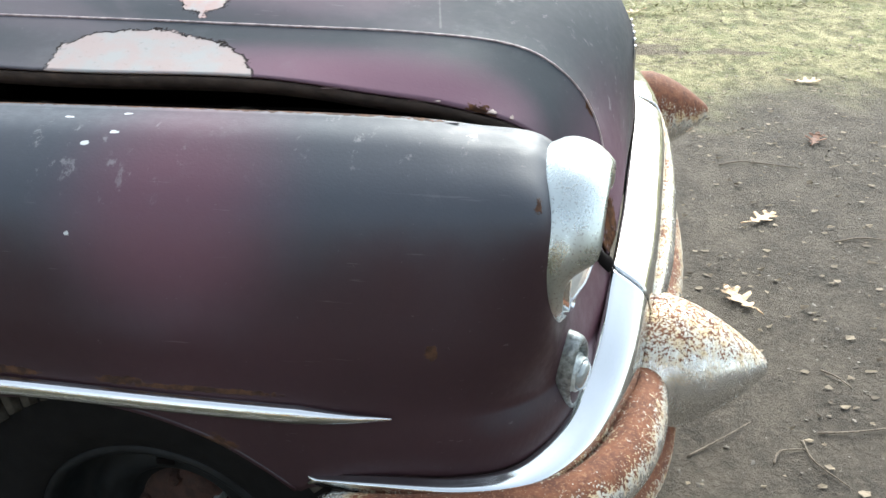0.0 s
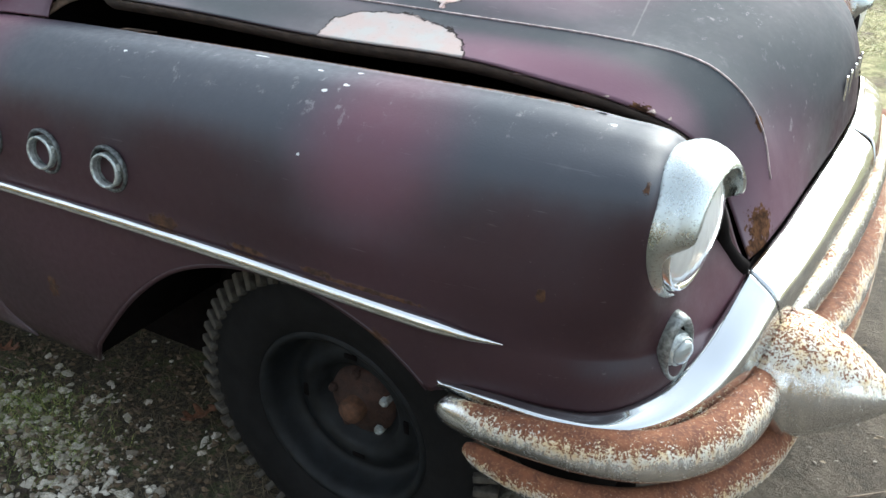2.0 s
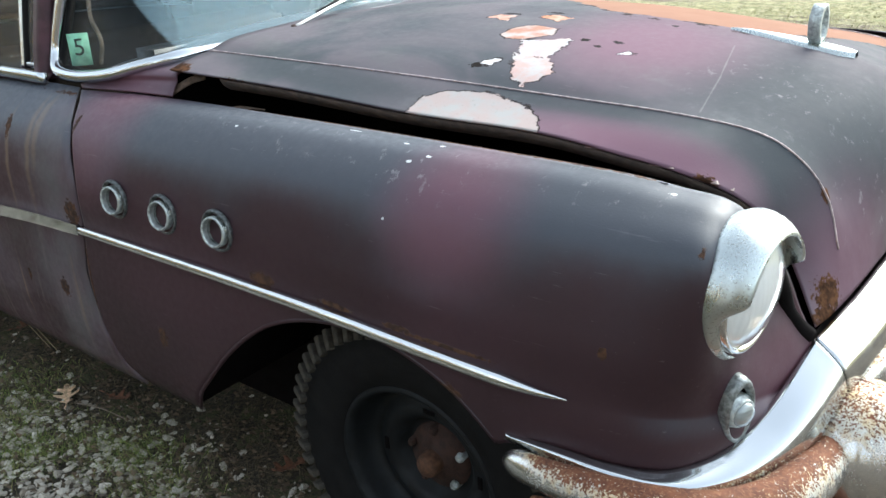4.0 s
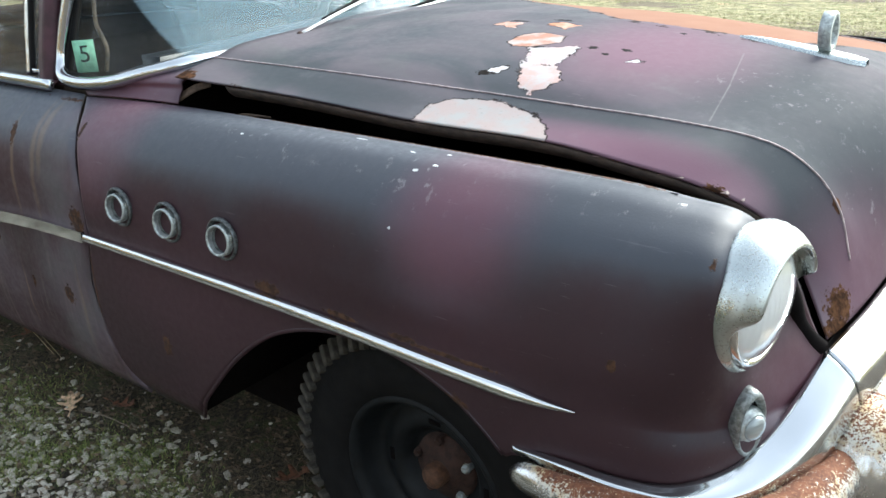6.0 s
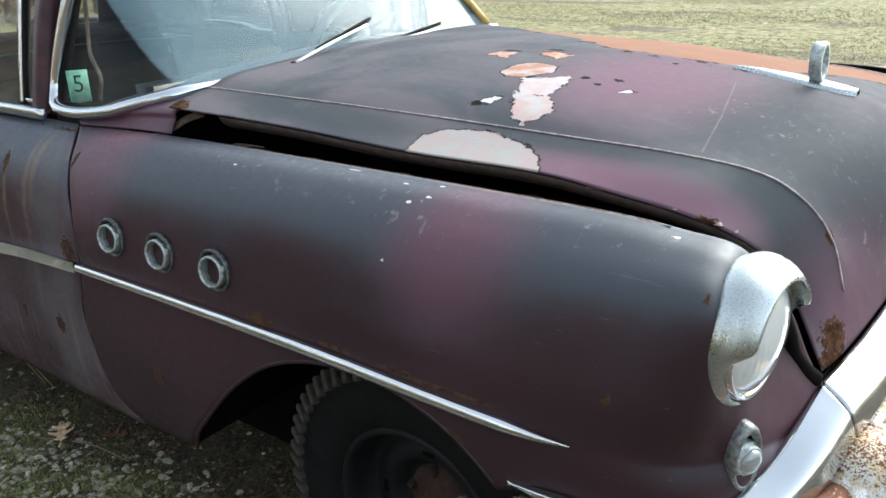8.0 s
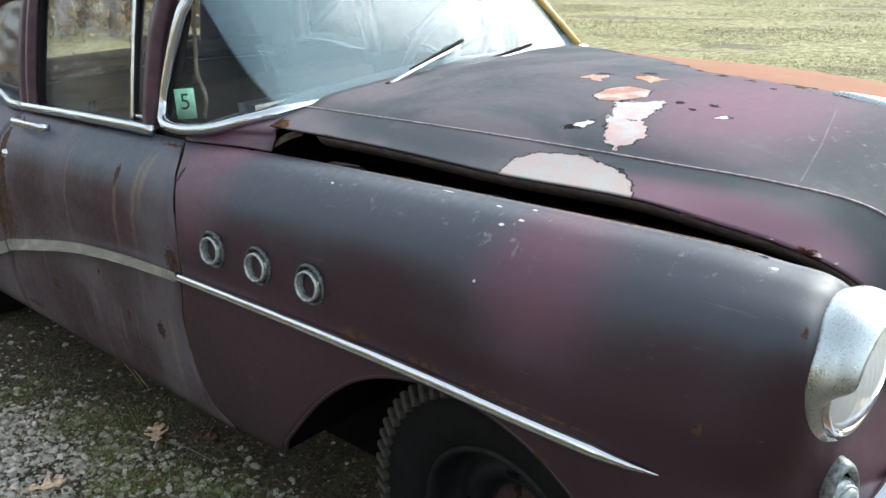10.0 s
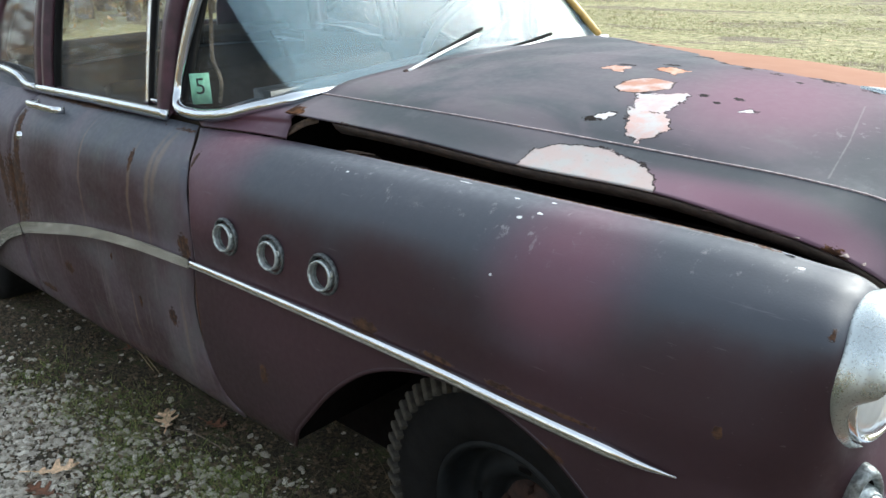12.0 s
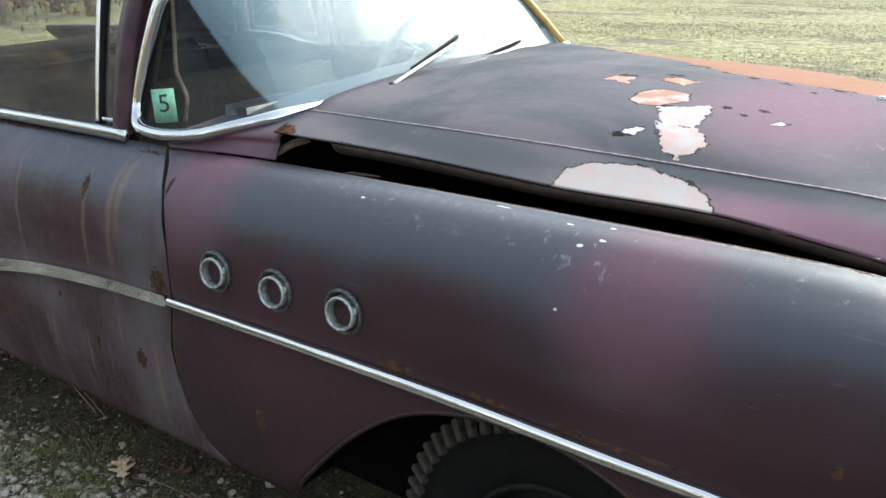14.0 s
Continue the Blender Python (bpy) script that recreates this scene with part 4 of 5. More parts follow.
# windshield
GLASS_LOW = [(-1.195, -0.775, 1.055), (-1.02, -0.785, 1.055), (-0.90, -0.76, 1.076), (-0.815, -0.68, 1.094), (-0.80, -0.5, 1.10), (-0.795, -0.25, 1.11), (-0.79, 0, 1.115)]
GLASS_TOP = [(-1.155, -0.66, 1.42), (-1.14, -0.655, 1.425), (-1.12, -0.62, 1.435), (-1.10, -0.55, 1.44), (-1.08, -0.4, 1.445), (-1.07, -0.2, 1.45), (-1.065, 0, 1.45)]
GLASS_MID = [tuple((np.array(a) + np.array(b)) / 2 + np.array((0.02, 0, 0.0))) for a, b in zip(GLASS_LOW, GLASS_TOP)]


def both(c):
    return c + [(x, -y, z) for x, y, z in c[-2::-1]]


screen = part("windshield", grid(loft([both(GLASS_LOW), both(GLASS_MID), both(GLASS_TOP)], 80, 20, same=True)), sky_veil_glass, car, "curved windshield with a green inspection sticker")
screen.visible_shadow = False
frame_path = np.vstack([matched(both(GLASS_LOW), 90), matched(both(GLASS_TOP)[::-1], 60)])
part("windshield_seal", sweep(frame_path, ring(12, 0.014, 0.012), closed=True), black_rubber, car, "black rubber windshield seal")

for s in (-1, 1):
    path = curve([(-1.14, s * 0.672, 1.42), (-1.147, s * 0.69, 1.374), (-1.158, s * 0.712, 1.332), (-1.182, s * 0.738, 1.245), (-1.205, s * 0.76, 1.154), (-1.213, s * 0.772, 1.10), (-1.195, s * 0.79, 1.064), (-1.15, s * 0.80, 1.05), (-1.06, s * 0.80, 1.048), (-0.96, s * 0.785, 1.06), (-0.88, s * 0.748, 1.08), (-0.81, s * 0.68, 1.096), (-0.79, s * 0.55, 1.098), (-0.785, s * 0.4, 1.10)], 80)
    part("pillar_moulding", sweep(path, ring(14, 0.016, 0.018), up=(0.3, 0.9, 0.3)), bright_chrome, car, "bright chrome windshield corner moulding")

# wheels
def make_wheel(x, s):
    w = tagged(new("wheel"), "knobbly black tyre on a dark steel rim")
    w.parent = car
    m = facing((x, s * 0.77, 0.325), (0, s, 0))
    R = 0.345
    prof = [(0.20, 0.085), (0.215, 0.098), (0.25, 0.108), (0.29, 0.106), (0.32, 0.096), (0.333, 0.085), (R - 0.009, 0.07), (R - 0.007, 0.0), (R - 0.009, -0.07), (0.333, -0.085), (0.29, -0.105), (0.25, -0.105), (0.20, -0.085)]
    part("tyre", lathe(prof, 96, m), black_rubber, w)
    if x > 0 and s < 0:
        lug = None
        for i in range(60):
            for side in (-1, 1):
                a = 6.0 * i + 3.0 * (side > 0)
                if lug is None:
                    lug = part("tread_lug", block((0.046, 0.015, 0.06), pose(0, 0, 0), 0.003), dusty_rubber, w, smooth=False)
                else:
                    lug = new("tread_lug", lug.data)
                    lug.parent = w
                lug.matrix_world = m @ pose(0, 0, 0, 0, 0, a) @ pose(R - 0.018, 0, side * 0.076, 0, side * 22, 0)
    part("rim", lathe([(0.205, 0.088), (0.2, 0.095), (0.19, 0.09), (0.183, 0.07), (0.18, 0.05), (0.172, 0.03), (0.165, 0.02), (0.15, 0.022), (0.135, 0.034), (0.115, 0.036), (0.098, 0.022), (0.092, 0.004), (0.08, 0.0), (0.0, 0.0)], 64, m), dark_steel, w)
    part("brake_drum", lathe([(0.078, -0.002), (0.074, 0.012), (0.05, 0.016), (0.044, 0.03), (0.0, 0.03)], 32, m), rusty_iron, w, "brown rusted wheel hub")
    part("bearing_cap", lathe([(0.027, 0.02), (0.027, 0.05), (0.024, 0.058), (0.012, 0.064), (0.0, 0.065)], 24, m), orange_rust, w, "orange-rusted bearing cap")
    for i in range(5):
        a = 2 * math.pi * i / 5 + 0.4
        part("lug_nut", lathe([(0.011, 0.0), (0.011, 0.02), (0.007, 0.026), (0.0, 0.026)], 6, m @ pose(0.068 * math.cos(a), 0.068 * math.sin(a), 0)), (rusty_iron, pitted_zinc)[i in (0, 4)], w, smooth=False)
    for i in range(12):
        a = 2 * math.pi * i / 12
        part("rim_slot", block((0.03, 0.011, 0.003), m @ pose(0.125 * math.cos(a), 0.125 * math.sin(a), 0.0362, 0, 0, 90 + math.degrees(a)), 0.001), cavity, w) if i % 3 == 0 else None


for x in (0.03, -3.06):
    for s in (-1, 1):
        make_wheel(x, s)
# near-black well and apron sheets, carried low to paint the wheel opening's shade
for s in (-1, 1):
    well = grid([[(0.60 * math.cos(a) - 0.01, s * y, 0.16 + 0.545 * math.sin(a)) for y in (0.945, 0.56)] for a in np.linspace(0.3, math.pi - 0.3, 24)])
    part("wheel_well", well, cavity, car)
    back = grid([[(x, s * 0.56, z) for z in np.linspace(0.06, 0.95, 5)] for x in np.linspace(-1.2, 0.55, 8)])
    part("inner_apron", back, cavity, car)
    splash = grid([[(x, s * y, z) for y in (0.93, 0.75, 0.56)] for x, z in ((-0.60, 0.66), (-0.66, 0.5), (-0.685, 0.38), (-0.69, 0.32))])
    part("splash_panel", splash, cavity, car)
    part("control_arm", sweep(curve([(0.02, s * 0.68, 0.26), (-0.12, s * 0.62, 0.27), (-0.3, s * 0.56, 0.3)], 12), ring(8, 0.022, 0.03)), rusty_iron, car)
    part("shock_absorber", lathe([(0.0, 0.0), (0.026, 0.0), (0.026, 0.2), (0.018, 0.21), (0.018, 0.36), (0.0, 0.36)], 16, facing((-0.2, s * 0.62, 0.28), (-0.12, 0, 1))), dark_steel, car)
floor_pan = grid([[(x, y, 0.335) for y in np.linspace(-0.9, 0.9, 8)] for x in np.linspace(-4.0, -0.64, 12)])
part("floor_pan", floor_pan, cavity, car)

# ---- upper body of the car ----
frame_paint = plain("maroon_window_frame_paint", (0.05, 0.018, 0.028), 0.42, vary=0.35, scale=18)


def strip(name, pts, w, h, mat, parent, n=40, up=(0, 0, 1), label="", taper=None):
    prof = [(-w, -h), (-w * 0.4, -h * 1.25), (w * 0.6, -h), (w, -h * 0.2), (w * 0.9, h * 0.7), (w * 0.3, h * 1.1), (-w, h)]
    return part(name, sweep(curve(pts, n), prof, up=up, size=taper), mat, parent, label)


ROOF = [(-1.12, 1.435, 0.62), (-1.25, 1.475, 0.69), (-1.6, 1.51, 0.71), (-2.1, 1.515, 0.71), (-2.6, 1.48, 0.66), (-2.85, 1.42, 0.58)]
bm = bmesh.new()
roof_rows = []
for x, zc, w in matched(ROOF, 30):
    roof_rows.append([(x, w * math.sin(a), 1.40 + (zc - 1.40) * (max(0.0, math.cos(a)) ** 0.7)) for a in np.linspace(-math.pi / 2, math.pi / 2, 28)])
part("roof", thick(grid(roof_rows), 0.02), body_paint, car)
for s in (-1, 1):
    # pillars and window frames
    strip("windshield_pillar", [(-1.245, s * 0.795, 1.03), (-1.24, s * 0.78, 1.12), (-1.225, s * 0.745, 1.28), (-1.205, s * 0.705, 1.40)], 0.026, 0.02, frame_paint, car, up=(1, 0, 0))
    strip("centre_pillar", [(-2.085, s * 0.80, 1.02), (-2.085, s * 0.78, 1.15), (-2.08, s * 0.745, 1.30), (-2.075, s * 0.715, 1.40)], 0.03, 0.022, frame_paint, car, up=(1, 0, 0))
    strip("door_post", [(-2.03, s * 0.805, 1.02), (-2.03, s * 0.785, 1.15), (-2.03, s * 0.75, 1.30), (-2.03, s * 0.72, 1.40)], 0.026, 0.014, frame_paint, car, up=(1, 0, 0))
    strip("roof_rail", [(-1.19, s * 0.70, 1.405), (-1.3, s * 0.708, 1.41), (-1.7, s * 0.715, 1.415), (-2.1, s * 0.71, 1.415), (-2.38, s * 0.70, 1.39), (-2.5, s * 0.71, 1.32), (-2.57, s * 0.735, 1.22), (-2.6, s * 0.76, 1.12), (-2.6, s * 0.77, 1.05)], 0.03, 0.028, frame_paint, car)
    strip("belt_trim", [(-1.2, s * 0.825, 1.038), (-1.4, s * 0.828, 1.04), (-1.8, s * 0.83, 1.038), (-2.085, s * 0.83, 1.034)], 0.011, 0.012, bright_chrome, car, label="chrome belt moulding")
    strip("belt_trim", [(-2.10, s * 0.83, 1.034), (-2.19, s * 0.828, 1.038), (-2.25, s * 0.824, 1.058), (-2.33, s * 0.82, 1.07), (-2.5, s * 0.808, 1.078), (-2.9, s * 0.78, 1.09)], 0.011, 0.012, bright_chrome, car)
    bm = grid([[(-1.2 - 0.9 * u, s * (0.83 - 0.035 * v), 1.022 + 0.03 * v - 0.02 * (v > 0.9)) for v in np.linspace(0, 1, 5)] for u in np.linspace(0, 1, 12)])
    part("window_sill", bm, frame_paint, car)
    part("quarter_sill", grid([[(x, s * y, z) for y, z in ((0.83, 1.02), (0.80, z1), (0.74, z1))] for x, z1 in ((-2.08, 1.035), (-2.2, 1.04), (-2.28, 1.06), (-2.4, 1.07), (-2.9, 1.085))]), body_paint, car)
    # vent divider and glass
    strip("vent_bar", [(-1.37, s * 0.792, 1.045), (-1.37, s * 0.772, 1.15), (-1.37, s * 0.742, 1.29), (-1.37, s * 0.716, 1.40)], 0.007, 0.006, chrome_trim, car, up=(1, 0, 0), label="thin chrome vent window divider")
    strip("vent_seal", [(-1.352, s * 0.786, 1.045), (-1.352, s * 0.766, 1.15), (-1.352, s * 0.736, 1.29), (-1.352, s * 0.71, 1.40)], 0.008, 0.012, black_rubber, car, up=(1, 0, 0))
    strip("glass_channel", [(-1.99, s * 0.795, 1.04), (-1.99, s * 0.775, 1.15), (-1.99, s * 0.74, 1.30), (-1.99, s * 0.712, 1.40)], 0.012, 0.01, black_rubber, car, up=(1, 0, 0))
    strip("glass_channel", [(-1.26, s * 0.70, 1.398), (-1.5, s * 0.705, 1.40), (-1.8, s * 0.706, 1.40), (-2.0, s * 0.70, 1.40)], 0.012, 0.012, black_rubber, car)
    for name, x0, x1 in (("vent_glass", -1.36, -1.23), ("door_glass", -2.0, -1.375), ("quarter_glass", -2.58, -2.1)):
        pane = grid([[(x0 + (x1 - x0) * u, s * y, z) for y, z in ((0.792, 1.035), (0.768, 1.16), (0.74, 1.28), (0.71, 1.40))] for u in np.linspace(0, 1, 4)])
        gl = part(name, pane, glass, car)
        gl.visible_shadow = False
    part("vent_latch", block((0.05, 0.012, 0.012), pose(-1.32, s * 0.79, 1.058), 0.003), chrome_trim, car)
    rows = []
    for z, x0, y0, k in ((1.05, -2.6, 0.77, 1.0), (1.15, -2.585, 0.755, 0.95), (1.25, -2.55, 0.73, 0.88), (1.34, -2.47, 0.705, 0.8), (1.42, -2.36, 0.69, 0.72)):
        rows.append([(x, s * y, z) for x, y, _ in curve([(x0, y0, 0), (x0 - 0.17, y0 - 0.04, 0), (-2.6 - 0.3 * k, y0 - 0.15, 0), (-2.6 - 0.38 * k, 0.42, 0)], 14)])
    part("rear_pillar", thick(grid(rows), 0.02), frame_paint, car)
rear_low = [(-2.965, -0.44, 1.09), (-3.0, -0.25, 1.092), (-3.02, 0, 1.094), (-3.0, 0.25, 1.092), (-2.965, 0.44, 1.09)]
rear_top = [(-2.86, -0.42, 1.40), (-2.88, -0.25, 1.41), (-2.89, 0, 1.42), (-2.88, 0.25, 1.41), (-2.86, 0.42, 1.40)]
part("parcel_shelf", block((0.36, 1.3, 0.03), pose(-2.85, 0, 1.075), 0.008), upholstery, car)
part("rear_panel", grid([[(-3.02, y, z) for y in np.linspace(-0.62, 0.62, 6)] for z in (0.7, 0.9, 1.088)]), upholstery, car)
rg = part("rear_window", grid(loft([rear_low, rear_top], 24, 6, same=True)), glass, car)
rg.visible_shadow = False

# door handle, lock, cowl weatherstrip
handle = tagged(new("door_handle"), "chrome pull handle with a push button")
handle.parent = car
part("grip", sweep(curve([(-1.985, -0.87, 1.0), (-1.98, -0.905, 1.005), (-1.94, -0.918, 1.007), (-1.86, -0.916, 1.005), (-1.775, -0.905, 1.002), (-1.765, -0.88, 0.998)], 30), ring(10, 0.008, 0.012)), chrome_trim, handle)
part("button", lathe([(0.0, 0.012), (0.012, 0.01), (0.014, 0.0), (0.016, -0.006), (0.0, -0.006)], 20, facing((-2.005, -0.945, 0.90), (0, -1, 0.3))), chrome_trim, handle)

# wipers
for s in (-1, 1):
    w = tagged(new("wiper"), "thin metal windshield wiper with a rusty pivot")
    w.parent = car
    y0 = -0.37 if s < 0 else 0.25
    base, tip = (np.array((-0.725, y0, 1.128)), np.array((-0.79, y0 + 0.36, 1.184))) if s < 0 else (np.array((-0.77, 0.0, 1.115)), np.array((-0.79, 0.33, 1.133)))
    part("arm", sweep(curve([base, base * 0.5 + tip * 0.5 + np.array((0.01, 0, 0.006)), tip], 12), ring(8, 0.006, 0.004)), plain("silvered_wiper_steel", (0.62, 0.62, 0.6), 0.35, 0.3), w)
    off = np.array((-0.012, 0.03, 0.016))
    part("blade", sweep(curve([base * 0.75 + tip * 0.25 + off * 0.5, tip + off], 10), [(-0.002, -0.006), (0.002, -0.006), (0.003, 0.004), (-0.003, 0.004)]), black_rubber, w)
    part("pivot", lathe([(0.0, 0.006), (0.007, 0.004), (0.01, 0.0), (0.0, -0.01)], 14, facing(tuple(base), (0.5, 0, 1))), rusty_iron, w)

# hood ornament
orn = tagged(new("hood_ornament"), "chrome ring ornament on a wedge base")
orn.parent = car
rows = []
for u in np.linspace(0, 1, 20):
    x = 0.305 + 0.268 * u
    hw = 0.003 + 0.03 * math.sin(min(1, u * 1.12) * math.pi * 0.62) ** 1.2
    if u > 0.9:
        hw *= 1 - (u - 0.9) * 6
    z = 1.118 - 0.105 * max(0.0, u - 0.1) ** 1.35 * 0.38 - 0.002
    rows.append([(x, -hw, z - 0.012), (x, -hw, z + 0.001), (x, -hw * 0.5, z + 0.008), (x, 0, z + 0.010), (x, hw * 0.5, z + 0.008), (x, hw, z + 0.001), (x, hw, z - 0.012)])
part("base", grid(rows), pitted_chrome, orn)
hoop = [(0.49 + 0.012 * math.cos(a) * 0, 0.028 * math.sin(a), 1.142 + 0.036 * math.cos(a)) for a in np.linspace(0, 2 * math.pi, 48, endpoint=False)]
part("ring", sweep(hoop, [(-0.006, -0.012), (0.006, -0.012), (0.007, 0.0), (0.006, 0.012), (-0.006, 0.012)], up=(1, 0, 0), closed=True), pitted_zinc, orn)

# letter stubs on the nose
for i in range(5):
    y = -0.1 + i * 0.05
    part("letter_stub", block((0.006, 0.008, 0.05), pose(0.742 - 0.02 * abs(y), y, 0.90), 0.002), chrome_trim, hood)

# sticker on the windshield
green = plain("pale_green_paper", (0.25, 0.55, 0.38), 0.6, vary=0.2, scale=60)
ink = plain("black_ink", (0.02, 0.03, 0.025), 0.6)
e_, u_ = Vector((0.75, 0.60, 0.03)).normalized(), Vector((-0.02, 0.10, 1.0)).normalized()
n_ = e_.cross(u_).normalized()
u_ = n_.cross(e_)
stick = Matrix((( *e_, 0), (*u_, 0), (*n_, 0), (0, 0, 0, 1))).transposed()
stick.translation = (-1.132, -0.752, 1.104)
bm = block((0.055, 0.082, 0.0012), stick, 0)
part("inspection_sticker", bm, green, screen, "green paper sticker numbered 5")
text = bpy.data.curves.new("digit", "FONT")
text.body, text.size, text.align_x, text.align_y, text.extrude = "5", 0.062, "CENTER", "CENTER", 0.0003
tob = bpy.data.objects.new("digit", text)
scene.collection.objects.link(tob)
tob.matrix_world = stick @ pose(0.0, 0.004, 0.0012)
dm = bpy.data.meshes.new_from_object(tob.evaluated_get(bpy.context.evaluated_depsgraph_get()))
dm.transform(stick @ pose(0.0, 0.004, 0.0012))
bpy.data.objects.remove(tob)
dm.materials.clear()
dm.materials.append(ink)
digit = new("sticker_digit", dm)
digit.parent = screen
part("hanging_seal", sweep(curve([(-1.14, -0.68, 1.36), (-1.135, -0.695, 1.25), (-1.13, -0.705, 1.18), (-1.11, -0.70, 1.12), (-1.115, -0.71, 1.06)], 30), ring(6, 0.006, 0.004), up=(1, 0, 0)), plain("perished_rubber", (0.1, 0.075, 0.05), 0.8, vary=0.5), car, "loose brown rubber window seal")

# hinge bracket and inner ledge in the hood gap
hinge_rust = plain("brown_surface_rust", (0.12, 0.082, 0.058), 0.8, vary=0.5, scale=60)
part("hood_hinge", sweep(curve([(-0.83, -0.765, 1.0), (-0.775, -0.748, 1.022), (-0.72, -0.725, 1.052), (-0.69, -0.70, 1.062)], 16), [(-0.008, -0.003), (0.008, -0.003), (0.0095, 0.0), (0.008, 0.003), (-0.008, 0.003), (-0.0095, 0.0)], up=(0.2, -0.8, 0.5)), hinge_rust, car, "brown rusted hood hinge strap")
for dx in (0.0, 0.022, 0.04):
    part("wire", sweep(curve([(-0.60 + dx, -0.745, 0.985), (-0.57 + dx, -0.72, 1.005), (-0.54 + dx, -0.69, 1.0)], 10), ring(5, 0.002)), hinge_rust, car, "thin brown wire by the hinge")
for x in (-0.64, -0.47, -0.2, 0.12):
    part("apron_brace", sweep(curve([(x, -0.75, 0.985), (x + 0.02, -0.70, 0.985), (x + 0.05, -0.60, 0.96)], 8), [(-0.014, -0.002), (0.014, -0.002), (0.014, 0.002), (-0.014, 0.002)]), rusty_iron, car)
part("fender_ledge", grid([[(x, -0.765 + 0.06 * v, 1.012 - 0.05 * v) for v in np.linspace(0, 1, 4)] for x in np.linspace(-0.75, 0.5, 24)]), rusty_iron, car)
flake_mat = plain("lifted_paint_flake", (0.11, 0.07, 0.065), 0.6, vary=0.5, scale=120)
for x, y, z, turn, size in ((0.309, -0.652, 1.012, 5, 0.03), (0.435, -0.646, 0.9955, -3, 0.045), (0.508, -0.638, 0.979, -8, 0.05), (0.54, -0.63, 0.969, -15, 0.03)):
    rows = [[(size * (u - 0.5), 0.016 * v * (0.3 + math.sin(u * 3.1)), 0.0045 * v * math.sin(u * 3.1)) for v in np.linspace(0, 1, 4)] for u in np.linspace(0, 1, 7)]
    fl = part("paint_flake", thick(grid(rows), 0.0006), flake_mat, hood, "curled flake of lifted paint")
    fl.matrix_world = pose(x, y, z, 0, 0, turn)

part("pillar_trim", sweep(curve([(-1.02, 0.52, 1.42), (-0.915, 0.565, 1.27), (-0.855, 0.60, 1.19), (-0.80, 0.63, 1.115)], 16), ring(8, 0.012, 0.012)), plain("yellowed_pillar_trim", (0.5, 0.32, 0.09), 0.5), car, "yellowed far windshield pillar trim")

# inside the car
seat = tagged(new("bench_seat"), "worn dark cloth bench seat")
seat.parent = car


def cushion(size, m, r=0.05):
    bm = block(size, m, 0)
    bmesh.ops.subdivide_edges(bm, edges=bm.edges[:], cuts=3, use_grid_fill=True)
    bmesh.ops.bevel(bm, geom=[e for e in bm.edges if e.calc_face_angle(0) > 0.5], offset=r, segments=3, affect="EDGES")
    return bm


part("backrest", cushion((0.14, 1.36, 0.5), pose(-1.93, 0, 0.78, 0, -14, 0)), upholstery, seat)
part("cushion", cushion((0.5, 1.36, 0.16), pose(-1.68, 0, 0.55, 0, 4, 0)), upholstery, seat)
rear = copy_thing(seat, pose(-0.85, 0, 0.02))
part("dashboard", cushion((0.16, 1.4, 0.16), pose(-0.98, 0, 1.02), 0.04), dash_paint, car)
wheel_ob = tagged(new("steering_wheel"), "large thin-rimmed steering wheel")
wheel_ob.parent = car
ms = facing((-1.22, 0.39, 1.09), (-0.85, 0, 0.5))
part("rim", sweep([ms @ Vector((0.21 * math.cos(a), 0.21 * math.sin(a), 0)) for a in np.linspace(0, 2 * math.pi, 48, endpoint=False)], ring(8, 0.016), up=tuple(ms.col[2][:3]), closed=True), dash_paint, wheel_ob)
part("hub", lathe([(0.0, 0.02), (0.04, 0.01), (0.05, -0.02), (0.02, -0.05), (0.02, -0.3), (0.0, -0.3)], 20, ms), dash_paint, wheel_ob)
for a in (0.4, math.pi - 0.4, -math.pi / 2):
    part("spoke", sweep([ms @ Vector((0.03 * math.cos(a), 0.03 * math.sin(a), -0.01)), ms @ Vector((0.21 * math.cos(a), 0.21 * math.sin(a), 0))], ring(6, 0.012, 0.005)), dash_paint, wheel_ob)
for s in (-1, 1):
    part("door_trim_panel", grid([[(x, s * (0.79 - 0.02 * (z < 0.7)), z) for z in np.linspace(0.4, 1.03, 6)] for x in np.linspace(-2.75, -1.2, 10)]), upholstery, car)
part("firewall", grid([[(-0.90, y, z) for y in np.linspace(-0.72, 0.72, 6)] for z in np.linspace(0.32, 1.04, 4)]), cavity, car)

# ---- leaf litter, stones, twigs and grass ----
rng = np.random.default_rng(7)


def stuff(name, verts, faces, mat, label, category, smooth=False):
    me = bpy.data.meshes.new(name)
    me.from_pydata([tuple(v) for v in verts], [], [tuple(f) for f in faces])
    me.polygons.foreach_set("use_smooth", [smooth] * len(me.polygons))
    me.materials.append(mat)
    return tagged(new(name, me), label, category, kind="stuff")


